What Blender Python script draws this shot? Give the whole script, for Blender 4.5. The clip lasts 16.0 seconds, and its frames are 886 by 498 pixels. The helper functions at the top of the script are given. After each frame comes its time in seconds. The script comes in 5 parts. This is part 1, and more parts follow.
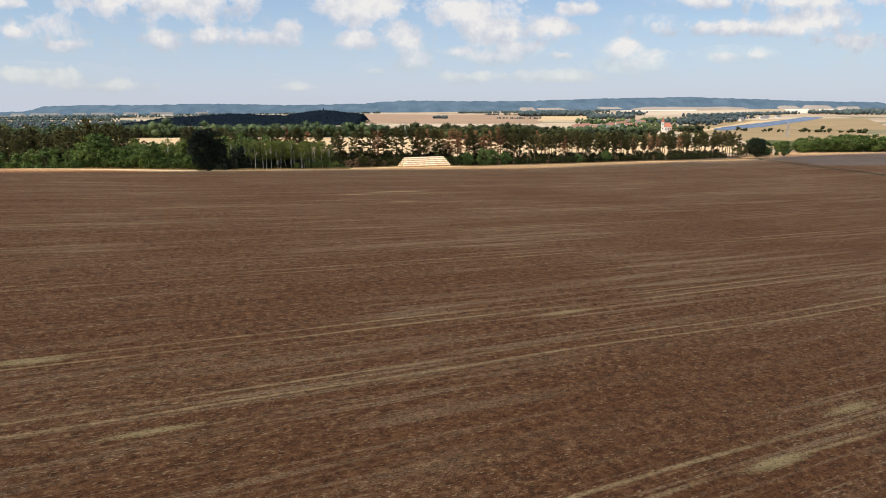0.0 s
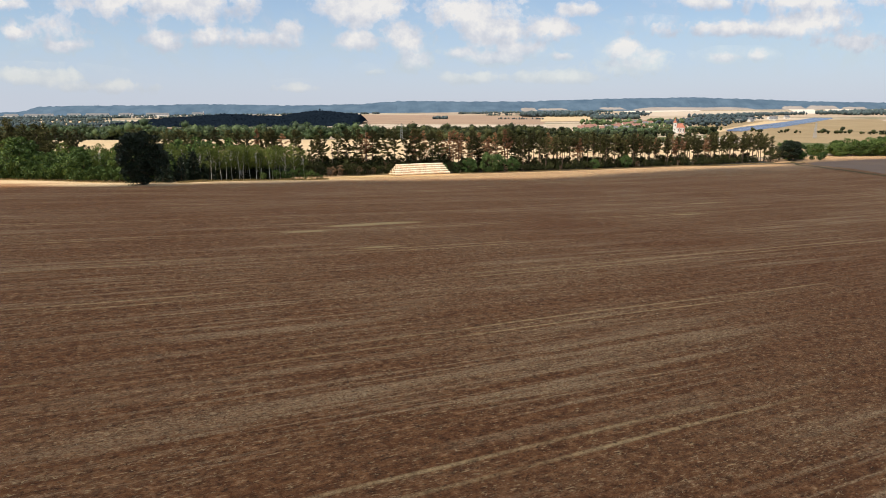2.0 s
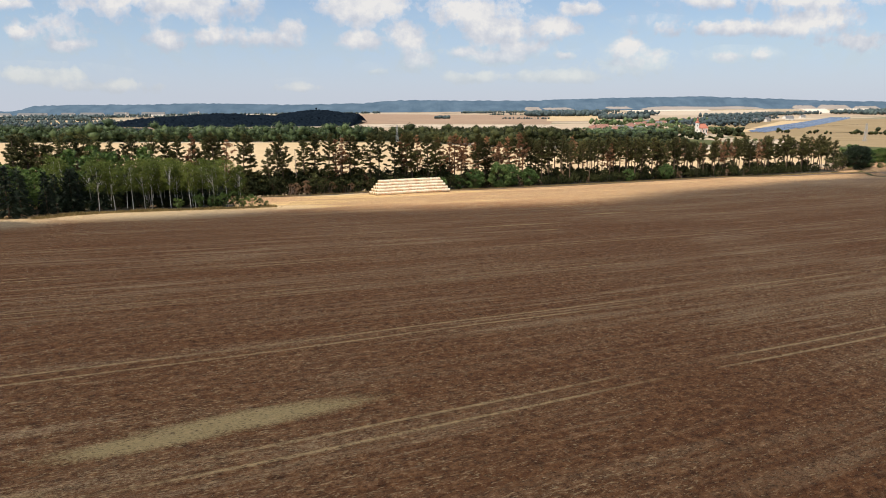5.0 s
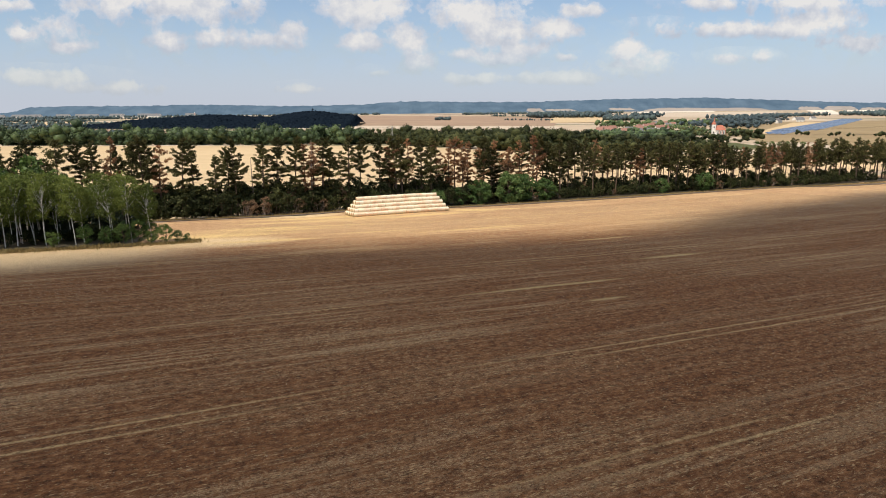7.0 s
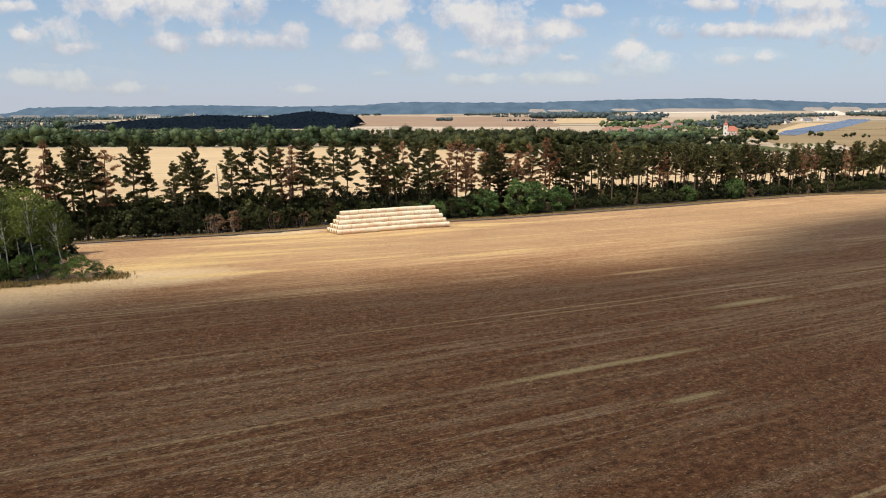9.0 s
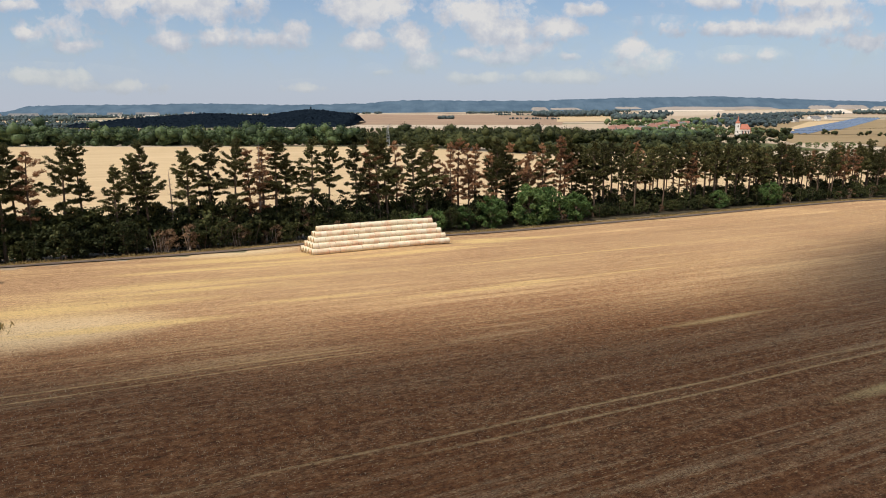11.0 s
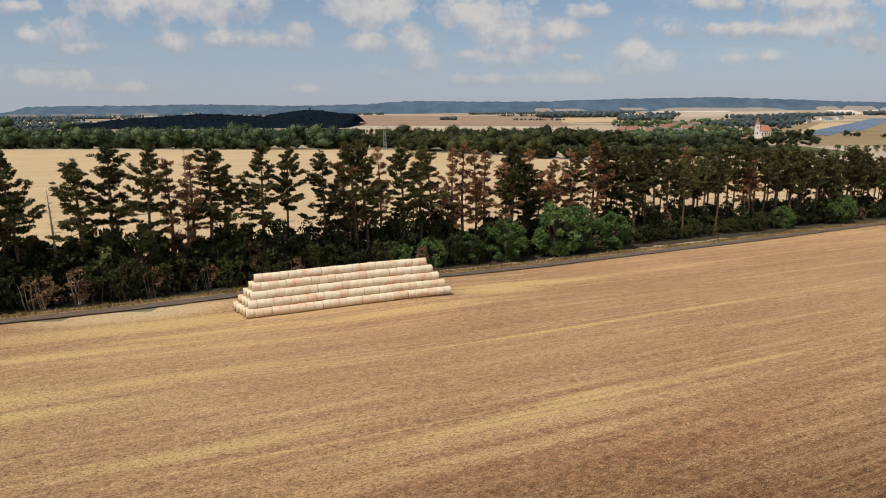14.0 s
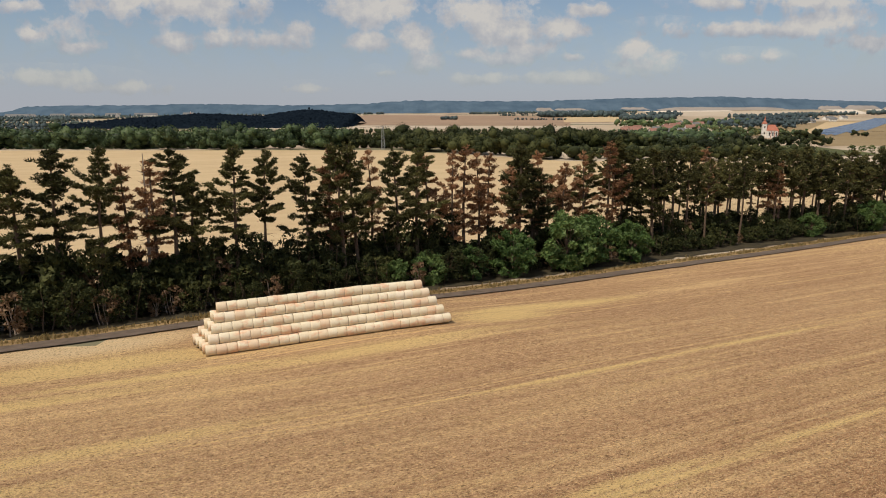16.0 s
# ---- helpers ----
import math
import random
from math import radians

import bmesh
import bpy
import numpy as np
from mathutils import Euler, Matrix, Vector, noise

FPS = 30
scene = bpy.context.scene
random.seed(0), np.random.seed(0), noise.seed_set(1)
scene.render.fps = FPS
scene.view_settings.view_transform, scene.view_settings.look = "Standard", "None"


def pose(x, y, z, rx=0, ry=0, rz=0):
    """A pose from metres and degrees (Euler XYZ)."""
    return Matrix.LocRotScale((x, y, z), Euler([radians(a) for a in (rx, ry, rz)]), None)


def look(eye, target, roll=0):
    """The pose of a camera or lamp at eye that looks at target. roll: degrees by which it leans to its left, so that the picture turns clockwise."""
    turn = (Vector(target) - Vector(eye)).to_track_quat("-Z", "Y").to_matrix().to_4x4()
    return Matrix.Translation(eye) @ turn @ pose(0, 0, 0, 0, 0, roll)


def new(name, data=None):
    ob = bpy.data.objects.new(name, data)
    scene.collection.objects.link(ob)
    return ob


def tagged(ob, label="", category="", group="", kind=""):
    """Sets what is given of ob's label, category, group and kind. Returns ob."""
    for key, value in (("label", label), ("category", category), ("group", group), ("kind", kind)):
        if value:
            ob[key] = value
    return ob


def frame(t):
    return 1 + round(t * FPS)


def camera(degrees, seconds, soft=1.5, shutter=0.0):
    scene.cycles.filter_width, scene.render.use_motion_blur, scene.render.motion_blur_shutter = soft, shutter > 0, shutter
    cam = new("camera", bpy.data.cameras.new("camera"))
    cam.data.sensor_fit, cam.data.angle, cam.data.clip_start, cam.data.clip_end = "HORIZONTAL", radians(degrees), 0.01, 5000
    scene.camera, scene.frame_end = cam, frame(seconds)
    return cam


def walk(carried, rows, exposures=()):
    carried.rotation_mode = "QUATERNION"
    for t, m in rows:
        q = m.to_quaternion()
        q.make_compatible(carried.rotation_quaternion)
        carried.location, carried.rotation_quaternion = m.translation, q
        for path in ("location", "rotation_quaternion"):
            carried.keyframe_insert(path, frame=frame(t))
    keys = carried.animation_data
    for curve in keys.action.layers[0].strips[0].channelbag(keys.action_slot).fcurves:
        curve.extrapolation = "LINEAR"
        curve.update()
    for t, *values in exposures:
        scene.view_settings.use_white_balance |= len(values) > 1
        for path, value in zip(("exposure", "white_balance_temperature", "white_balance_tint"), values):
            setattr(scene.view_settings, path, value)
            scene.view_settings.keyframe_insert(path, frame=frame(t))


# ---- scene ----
cam = camera(69.3, 16.0, 1.0)
PATH = [
    (0, (9.709, -376.569, 35.085), (9.779, -374.618, 34.649), -0.15),
    (0.5, (10.426, -362.267, 34.573), (10.498, -360.316, 34.139), -0.15),
    (1, (11.198, -348.319, 34.147), (11.27, -346.367, 33.714), -0.15),
    (1.5, (11.826, -334.796, 33.928), (11.899, -332.845, 33.493), -0.15),
    (2, (12.705, -320.667, 33.793), (12.774, -318.716, 33.359), -0.15),
    (2.5, (13.51, -307.294, 33.773), (13.578, -305.343, 33.341), -0.15),
    (3, (14.201, -293.458, 33.643), (14.267, -291.507, 33.209), -0.15),
    (3.5, (14.69, -279.69, 33.269), (14.759, -277.738, 32.836), -0.15),
    (4, (15.464, -266.152, 33.146), (15.529, -264.201, 32.71), -0.15),
    (6.5, (20.014, -200.648, 31.935), (20.073, -198.697, 31.501), -0.15),
    (7, (20.495, -186.02, 31.295), (20.553, -184.068, 30.864), -0.15),
    (7.5, (20.807, -177.581, 31.051), (20.866, -175.629, 30.62), -0.15),
    (8, (21.203, -170.288, 30.866), (21.261, -168.335, 30.436), -0.15),
    (8.5, (21.572, -163.047, 30.755), (21.627, -161.095, 30.325), -0.15),
    (9, (21.847, -155.764, 30.526), (21.9, -153.811, 30.097), -0.15),
    (11.5, (23.763, -119.16, 29.034), (23.809, -117.208, 28.6), -0.15),
    (12, (24.141, -111.656, 28.805), (24.185, -109.704, 28.371), -0.15),
    (12.5, (24.241, -104.486, 28.679), (24.284, -102.533, 28.248), -0.15),
    (13, (24.551, -96.811, 28.371), (24.593, -94.859, 27.939), -0.15),
    (13.5, (24.814, -89.394, 28.158), (24.854, -87.441, 27.727), -0.15),
    (14, (25.02, -83.614, 28.072), (25.06, -81.661, 27.642), -0.15),
    (14.5, (25.139, -80.104, 28.015), (25.178, -78.151, 27.584), -0.15),
    (15, (25.288, -76.304, 27.914), (25.327, -74.351, 27.483), -0.15),
    (15.5, (25.442, -72.799, 27.842), (25.48, -70.847, 27.411), -0.15),
    (16, (25.615, -69.012, 27.732), (25.653, -67.06, 27.301), -0.15),
]
walk(cam, [(t, look(eye, target, roll)) for t, eye, target, roll in PATH],
     [(0, 0.10, 6650, 10), (4, 0.08, 6650, 10), (7, 0.0, 6650, 10), (9, -0.05, 6600, 10), (12.5, -0.3, 6550, 10), (14.5, -0.48, 6750, 10), (16, -0.5, 6900, 10)])

# ---- sun, sky and exposure ----
SUN_DIR = Vector((-0.40, -0.36, 0.84)).normalized()   # towards the sun
sun_data = bpy.data.lights.new("sun", "SUN")
sun_data.energy, sun_data.angle, sun_data.color = 4.8, radians(0.53), (1.0, 0.93, 0.82)
sun = new("sun", sun_data)
sun.matrix_world = look(SUN_DIR * 300, (0, 0, 0))


def link(nt, a, b):
    nt.links.new(a, b)


def node(nt, kind, **values):
    n = nt.nodes.new(kind)
    for key, value in values.items():
        if key == "op":
            n.operation = value
        else:
            n.inputs[key].default_value = value
    return n


def math_node(nt, op, a, b=None, c=None, clamp=False):
    n = nt.nodes.new("ShaderNodeMath")
    n.operation, n.use_clamp = op, clamp
    for i, v in enumerate((a, b, c)):
        if v is None:
            continue
        if isinstance(v, (int, float)):
            n.inputs[i].default_value = v
        else:
            nt.links.new(v, n.inputs[i])
    return n.outputs[0]


def ramp(nt, value, stops):
    n = nt.nodes.new("ShaderNodeValToRGB")
    els = n.color_ramp.elements
    while len(els) < len(stops):
        els.new(0.5)
    for e, (pos, col) in zip(els, stops):
        e.position = pos
        e.color = (*col, 1) if len(col) == 3 else col
    nt.links.new(value, n.inputs[0])
    return n.outputs[0]


def grey(v):
    return (v, v, v)


def noise_tex(nt, vec, scale, detail=4.0, rough=0.55, distortion=0.0):
    n = node(nt, "ShaderNodeTexNoise", Scale=scale, Detail=detail, Roughness=rough, Distortion=distortion)
    if vec is not None:
        nt.links.new(vec, n.inputs["Vector"])
    return n.outputs[0]


def mix_rgb(nt, fac, a, b, blend="MIX"):
    n = nt.nodes.new("ShaderNodeMix")
    n.data_type, n.blend_type = "RGBA", blend
    for i, v in ((0, fac), (6, a), (7, b)):
        if isinstance(v, (int, float)):
            n.inputs[i].default_value = v
        elif isinstance(v, tuple):
            n.inputs[i].default_value = (*v, 1)
        else:
            nt.links.new(v, n.inputs[i])
    return n.outputs[2]


def make_world():
    w = bpy.data.worlds.new("sky")
    scene.world = w
    w.use_nodes = True
    nt = w.node_tree
    nt.nodes.clear()
    out = nt.nodes.new("ShaderNodeOutputWorld")
    sky = nt.nodes.new("ShaderNodeTexSky")
    sky.sky_type, sky.sun_disc = "NISHITA", False
    sky.sun_elevation = math.asin(SUN_DIR.z)
    sky.sun_rotation = math.atan2(SUN_DIR.x, SUN_DIR.y)
    sky.air_density, sky.dust_density, sky.ozone_density = 1.0, 0.7, 3.0
    bg = node(nt, "ShaderNodeBackground", Strength=SKY)
    link(nt, sky.outputs[0], bg.inputs[0])
    # cumulus clouds low over the hills: soft heaps in the plane ahead
    tc = nt.nodes.new("ShaderNodeTexCoord")
    sep = nt.nodes.new("ShaderNodeSeparateXYZ")
    link(nt, tc.outputs["Generated"], sep.inputs[0])
    ahead = math_node(nt, "MAXIMUM", sep.outputs[1], 0.02)
    p = math_node(nt, "DIVIDE", sep.outputs[0], ahead)
    q = math_node(nt, "DIVIDE", sep.outputs[2], ahead)
    com = nt.nodes.new("ShaderNodeCombineXYZ")
    link(nt, p, com.inputs[0])
    link(nt, q, com.inputs[1])
    flat = com.outputs[0]
    billow = noise_tex(nt, flat, 30, 7, 0.62)
    lift = node(nt, "ShaderNodeVectorMath", op="ADD")
    link(nt, flat, lift.inputs[0])
    lift.inputs[1].default_value = (-0.004, 0.010, 0)
    over = noise_tex(nt, lift.outputs[0], 30, 7, 0.62)
    coarse = noise_tex(nt, flat, 13, 4, 0.55)
    least, weight, tops = None, None, None
    for cx, cy, rx, ry in CLOUDS:
        sub = node(nt, "ShaderNodeVectorMath", op="SUBTRACT")
        link(nt, flat, sub.inputs[0])
        sub.inputs[1].default_value = (cx, cy, 0)
        mul = node(nt, "ShaderNodeVectorMath", op="MULTIPLY")
        link(nt, sub.outputs[0], mul.inputs[0])
        mul.inputs[1].default_value = (0.64 / rx, 0.60 / ry, 0)
        ln = node(nt, "ShaderNodeVectorMath", op="LENGTH")
        link(nt, mul.outputs[0], ln.inputs[0])
        v = ln.outputs["Value"]
        least = v if least is None else math_node(nt, "SMOOTH_MIN", least, v, 0.2)
        w = math_node(nt, "SUBTRACT", 1.6, v, None, True)
        parts = nt.nodes.new("ShaderNodeSeparateXYZ")
        link(nt, mul.outputs[0], parts.inputs[0])
        high = math_node(nt, "MULTIPLY", parts.outputs[1], w)
        weight = w if weight is None else math_node(nt, "ADD", weight, w)
        tops = high if tops is None else math_node(nt, "ADD", tops, high)
    upper = math_node(nt, "DIVIDE", tops, math_node(nt, "MAXIMUM", weight, 0.05))
    rough = math_node(nt, "MULTIPLY_ADD", billow, 2.5, -1.25)
    rough2 = math_node(nt, "MULTIPLY_ADD", coarse, 1.7, -0.85)
    d = math_node(nt, "ADD", math_node(nt, "ADD", least, rough), rough2)
    mask = ramp(nt, d, ((0.42, grey(0.95)), (0.74, grey(0.62)), (1.2, grey(0.0))))
    mask = math_node(nt, "MULTIPLY", mask, ramp(nt, q, ((0.03, grey(0.6)), (0.09, grey(1.0)))))
    # thin veil in the lower sky, and scattered cloud over the rest of the dome
    veil = ramp(nt, noise_tex(nt, flat, 7, 5, 0.6), ((0.42, grey(0.0)), (0.75, grey(0.45))))
    low = ramp(nt, q, ((0.0, grey(0.85)), (0.05, grey(0.65)), (0.11, grey(0.38)), (0.17, grey(0.16)), (0.5, grey(0.0))))
    puffs = ramp(nt, noise_tex(nt, flat, 19, 6, 0.66, 0.3), ((0.44, grey(0.0)), (0.66, grey(0.62))))
    band = ramp(nt, q, ((0.03, grey(0.0)), (0.07, grey(0.7)), (0.12, grey(1.0)), (0.2, grey(0.6))))
    mask = math_node(nt, "MAXIMUM", mask, math_node(nt, "MULTIPLY", puffs, band))
    veil = math_node(nt, "MAXIMUM", veil, low)
    # the cumulus field goes on overhead and behind
    up = ramp(nt, sep.outputs[2], ((0.16, grey(0.0)), (0.3, grey(1.0))))
    dome = ramp(nt, noise_tex(nt, tc.outputs["Generated"], 5.0, 6, 0.6), ((0.42, grey(0.1)), (0.56, grey(0.95))))
    dome = math_node(nt, "MULTIPLY", dome, up)
    heaps = math_node(nt, "MAXIMUM", mask, dome)
    tone = noise_tex(nt, flat, 24, 5, 0.6)
    heap = math_node(nt, "MULTIPLY_ADD", d, -0.35, math_node(nt, "MULTIPLY_ADD", tone, 0.9, 0.17))
    heap = math_node(nt, "MULTIPLY_ADD", math_node(nt, "SUBTRACT", billow, over), 1.4, heap)
    heap = math_node(nt, "MULTIPLY_ADD", upper, 0.38, heap)
    col = ramp(nt, heap, ((0.08, (0.60, 0.65, 0.75)), (0.38, (0.77, 0.79, 0.85)), (0.66, (0.98, 0.96, 0.94))))
    air = ramp(nt, q, ((0.0, (0.65, 0.72, 0.86)), (0.07, (0.56, 0.68, 0.94)), (0.15, (0.49, 0.66, 1.0))))
    col = mix_rgb(nt, dome, col, (0.95, 0.90, 0.83))
    col = mix_rgb(nt, heaps, air, col)
    mask = math_node(nt, "MAXIMUM", heaps, veil)
    bg2 = node(nt, "ShaderNodeBackground", Strength=CLOUD_LIGHT)
    link(nt, col, bg2.inputs[0])
    mix = nt.nodes.new("ShaderNodeMixShader")
    link(nt, mask, mix.inputs[0])
    link(nt, bg.outputs[0], mix.inputs[1])
    link(nt, bg2.outputs[0], mix.inputs[2])
    link(nt, mix.outputs[0], out.inputs[0])


SKY, CLOUD_LIGHT = 0.115, 0.84
CLOUDS = (
    (-0.372, 0.15, 0.135, 0.0232), (-0.539, 0.111, 0.036, 0.0173), (-0.519, 0.089, 0.03, 0.008), (-0.372, 0.099, 0.026, 0.0143), (-0.314, 0.1, 0.018, 0.0103),
    (-0.237, 0.1, 0.05, 0.0112), (-0.19, 0.116, 0.018, 0.0111), (-0.572, 0.044, 0.066, 0.0089), (-0.47, 0.03, 0.054, 0.0074), (-0.093, 0.141, 0.065, 0.0188),
    (-0.092, 0.095, 0.027, 0.0112), (-0.022, 0.1, 0.032, 0.0192), (-0.005, 0.067, 0.022, 0.0122), (-0.07, 0.051, 0.015, 0.0057), (0.082, 0.136, 0.06, 0.0205),
    (0.129, 0.112, 0.052, 0.0224), (0.18, 0.112, 0.039, 0.0128), (0.056, 0.078, 0.022, 0.0065), (0.112, 0.071, 0.044, 0.0082), (0.155, 0.086, 0.034, 0.0113),
    (0.216, 0.074, 0.017, 0.0049), (0.305, 0.08, 0.021, 0.0122), (0.322, 0.059, 0.05, 0.0132), (0.47, 0.071, 0.023, 0.0074), (0.515, 0.074, 0.017, 0.0066),
    (0.618, 0.128, 0.061, 0.0209), (0.666, 0.097, 0.042, 0.0147), (0.492, 0.113, 0.117, 0.0089), (0.437, 0.151, 0.051, 0.0079), (0.582, 0.152, 0.095, 0.0127),
    (-0.599, 0.146, 0.032, 0.0077), (-0.588, 0.107, 0.015, 0.0063), (0.242, 0.141, 0.03, 0.0079), (-0.181, 0.027, 0.025, 0.0058), (0.221, 0.043, 0.052, 0.0075),
    (0.084, 0.042, 0.034, 0.0066))
make_world()


# ---- materials ----
def material(name, rough=0.8, spec=0.3):
    m = bpy.data.materials.new(name)
    m.use_nodes = True
    nt = m.node_tree
    b = nt.nodes["Principled BSDF"]
    b.inputs["Roughness"].default_value = rough
    b.inputs["Specular IOR Level"].default_value = spec
    return m, nt, b


def bump(nt, b, height, strength=0.5, distance=0.05):
    n = node(nt, "ShaderNodeBump", Strength=strength, Distance=distance)
    link(nt, height, n.inputs["Height"])
    link(nt, n.outputs[0], b.inputs["Normal"])


def position(nt, rot=0.0, scale=(1, 1, 1)):
    g = nt.nodes.new("ShaderNodeNewGeometry")
    m = nt.nodes.new("ShaderNodeMapping")
    m.vector_type = "TEXTURE"
    m.inputs["Rotation"].default_value = (0, 0, radians(rot))
    m.inputs["Scale"].default_value = scale
    link(nt, g.outputs["Position"], m.inputs[0])
    return m.outputs[0]


def island(nt):
    return nt.nodes.new("ShaderNodeNewGeometry").outputs["Random Per Island"]


def object_random(nt):
    return nt.nodes.new("ShaderNodeObjectInfo").outputs["Random"]


def leaf_material(name, dark, mid, light, glow=0.25, rough=0.55):
    """Foliage: three tones by leaf and by plant, some light passing through."""
    m, nt, b = material(name, rough, 0.25)
    v = math_node(nt, "MULTIPLY_ADD", object_random(nt), 0.45, math_node(nt, "MULTIPLY", island(nt), 0.55))
    patch = noise_tex(nt, position(nt), 0.6, 3)
    v = math_node(nt, "MULTIPLY_ADD", patch, 0.5, math_node(nt, "MULTIPLY_ADD", v, 1.0, -0.25))
    col = ramp(nt, v, ((0.1, dark), (0.5, mid), (0.95, light)))
    link(nt, col, b.inputs["Base Color"])
    t = nt.nodes.new("ShaderNodeBsdfTranslucent")
    link(nt, col, t.inputs[0])
    mix = node(nt, "ShaderNodeMixShader", Fac=glow)
    link(nt, b.outputs[0], mix.inputs[1])
    link(nt, t.outputs[0], mix.inputs[2])
    link(nt, mix.outputs[0], nt.nodes["Material Output"].inputs[0])
    return m


def bark_material(name, dark, light, scale=(0.3, 0.3, 1.6), fleck=None):
    m, nt, b = material(name, 0.9, 0.2)
    n = noise_tex(nt, position(nt, 0, scale), 3.0, 5, 0.65)
    stops = [(0.32, dark), (0.62, light)]
    if fleck:
        stops = [(0.30, fleck), (0.38, dark), (0.55, light)]
    link(nt, ramp(nt, n, stops), b.inputs["Base Color"])
    bump(nt, b, n, 0.6, 0.03)
    return m


def plain_material(name, a, c, scale=2.0, rough=0.8, spec=0.3, metallic=0.0):
    m, nt, b = material(name, rough, spec)
    n = noise_tex(nt, position(nt), scale, 5, 0.6)
    link(nt, ramp(nt, n, ((0.3, a), (0.7, c))), b.inputs["Base Color"])
    b.inputs["Metallic"].default_value = metallic
    bump(nt, b, n, 0.25, 0.02)
    return m


FIELD_TURN = 25.0
TRAMLINES = (-1.5, -22.3, -43.3, -65.6, -88.0, -107.5, -131.8, -150, -170, -189, -208.8, -227.5, -247, -268, -291, -302, -322, -342)


def patches(nt, at, spots):
    """How near a place is to the nearest of some oval spots: 0 in the middle, 1 at the rim."""
    least = None
    for cx, cy, rx, ry in spots:
        sub = node(nt, "ShaderNodeVectorMath", op="SUBTRACT")
        link(nt, at, sub.inputs[0])
        sub.inputs[1].default_value = (cx, cy, 0)
        mul = node(nt, "ShaderNodeVectorMath", op="MULTIPLY")
        link(nt, sub.outputs[0], mul.inputs[0])
        mul.inputs[1].default_value = (1 / rx, 1 / ry, 0)
        ln = node(nt, "ShaderNodeVectorMath", op="LENGTH")
        link(nt, mul.outputs[0], ln.inputs[0])
        v = ln.outputs["Value"]
        least = v if least is None else math_node(nt, "MINIMUM", least, v)
    return least


def turned(x, y):
    a = radians(FIELD_TURN)
    return x * math.cos(a) + y * math.sin(a), -x * math.sin(a) + y * math.cos(a)


def field_material():
    """Harvested field: reddish soil, straw lying in swaths and wheel lines along the drilling direction."""
    m, nt, b = material("harvested_field", 0.95, 0.1)
    at = position(nt)
    row = position(nt, FIELD_TURN)
    broad = noise_tex(nt, at, 0.016, 3, 0.5)
    swath = noise_tex(nt, position(nt, FIELD_TURN, (36.0, 1.0, 1.0)), 0.34, 5, 0.65)
    streak = noise_tex(nt, position(nt, FIELD_TURN, (26.0, 0.32, 1.0)), 0.42, 5, 0.65)
    clod = noise_tex(nt, position(nt, FIELD_TURN, (1.25, 0.9, 1)), 1.6, 6, 0.8)
    chaff = noise_tex(nt, position(nt, FIELD_TURN, (1.3, 0.8, 1)), 6.0, 4, 0.9)
    soil = ramp(nt, clod, ((0.31, (0.056, 0.020, 0.0075)), (0.45, (0.188, 0.071, 0.025)), (0.58, (0.345, 0.143, 0.053)), (0.72, (0.66, 0.35, 0.155))))
    straw = ramp(nt, chaff, ((0.35, (0.44, 0.26, 0.122)), (0.65, (0.82, 0.572, 0.31))))
    lines = math_node(nt, "MULTIPLY_ADD", streak, 0.55, math_node(nt, "MULTIPLY_ADD", swath, 0.45, math_node(nt, "MULTIPLY_ADD", broad, 0.55, -0.83)))
    cover = math_node(nt, "ADD", lines, math_node(nt, "MULTIPLY_ADD", chaff, 1.7, -0.85))
    cover = math_node(nt, "MULTIPLY_ADD", math_node(nt, "SUBTRACT", clod, 0.5), 0.5, cover)
    # more stubble is left standing towards the lane
    sep = nt.nodes.new("ShaderNodeSeparateXYZ")
    link(nt, row, sep.inputs[0])
    near_lane = nt.nodes.new("ShaderNodeMapRange")
    near_lane.interpolation_type = "SMOOTHSTEP"
    for key, value in (("From Min", -84.0), ("From Max", -18.0), ("To Min", 0.0), ("To Max", 0.26)):
        near_lane.inputs[key].default_value = value
    link(nt, math_node(nt, "MULTIPLY_ADD", broad, 30.0, math_node(nt, "ADD", sep.outputs[1], -15.0)), near_lane.inputs[0])
    cover = math_node(nt, "ADD", cover, near_lane.outputs[0])
    crust = math_node(nt, "MULTIPLY", near_lane.outputs[0], 2.4)
    soil = mix_rgb(nt, crust, soil, ramp(nt, clod, ((0.32, (0.285, 0.158, 0.085)), (0.52, (0.455, 0.288, 0.172)), (0.70, (0.65, 0.47, 0.31)))))
    # broad broken bands of straw, and pale stubble by the grove
    band = ramp(nt, noise_tex(nt, position(nt, FIELD_TURN, (60, 1.7, 1)), 0.5, 4, 0.6), ((0.54, grey(0.0)), (0.68, grey(0.26))))
    cover = math_node(nt, "ADD", cover, band)
    pale = patches(nt, row, [(*turned(x, y), rx, ry) for x, y, rx, ry in ((-85, -108, 30, 20), (-118, -94, 26, 22), (-160, -72, 34, 24), (-205, -48, 40, 24), (-50, -80, 36, 18), (-22, -58, 18, 10), (-16, 4, 16, 5))])
    cover = math_node(nt, "ADD", cover, ramp(nt, pale, ((0.0, grey(0.5)), (0.6, grey(0.4)), (1.0, grey(0.0)))))
    cover = ramp(nt, math_node(nt, "ADD", cover, 0.42), ((0.40, grey(0.0)), (0.62, grey(0.22)), (0.84, grey(0.75)), (1.0, grey(1.0))))
    # wheel lines: pairs at the width of the sprayer
    wob = noise_tex(nt, position(nt, FIELD_TURN, (70, 60, 60)), 1.0, 2)
    cross = math_node(nt, "MULTIPLY_ADD", wob, 3.0, math_node(nt, "ADD", sep.outputs[1], -1.5))
    line = None
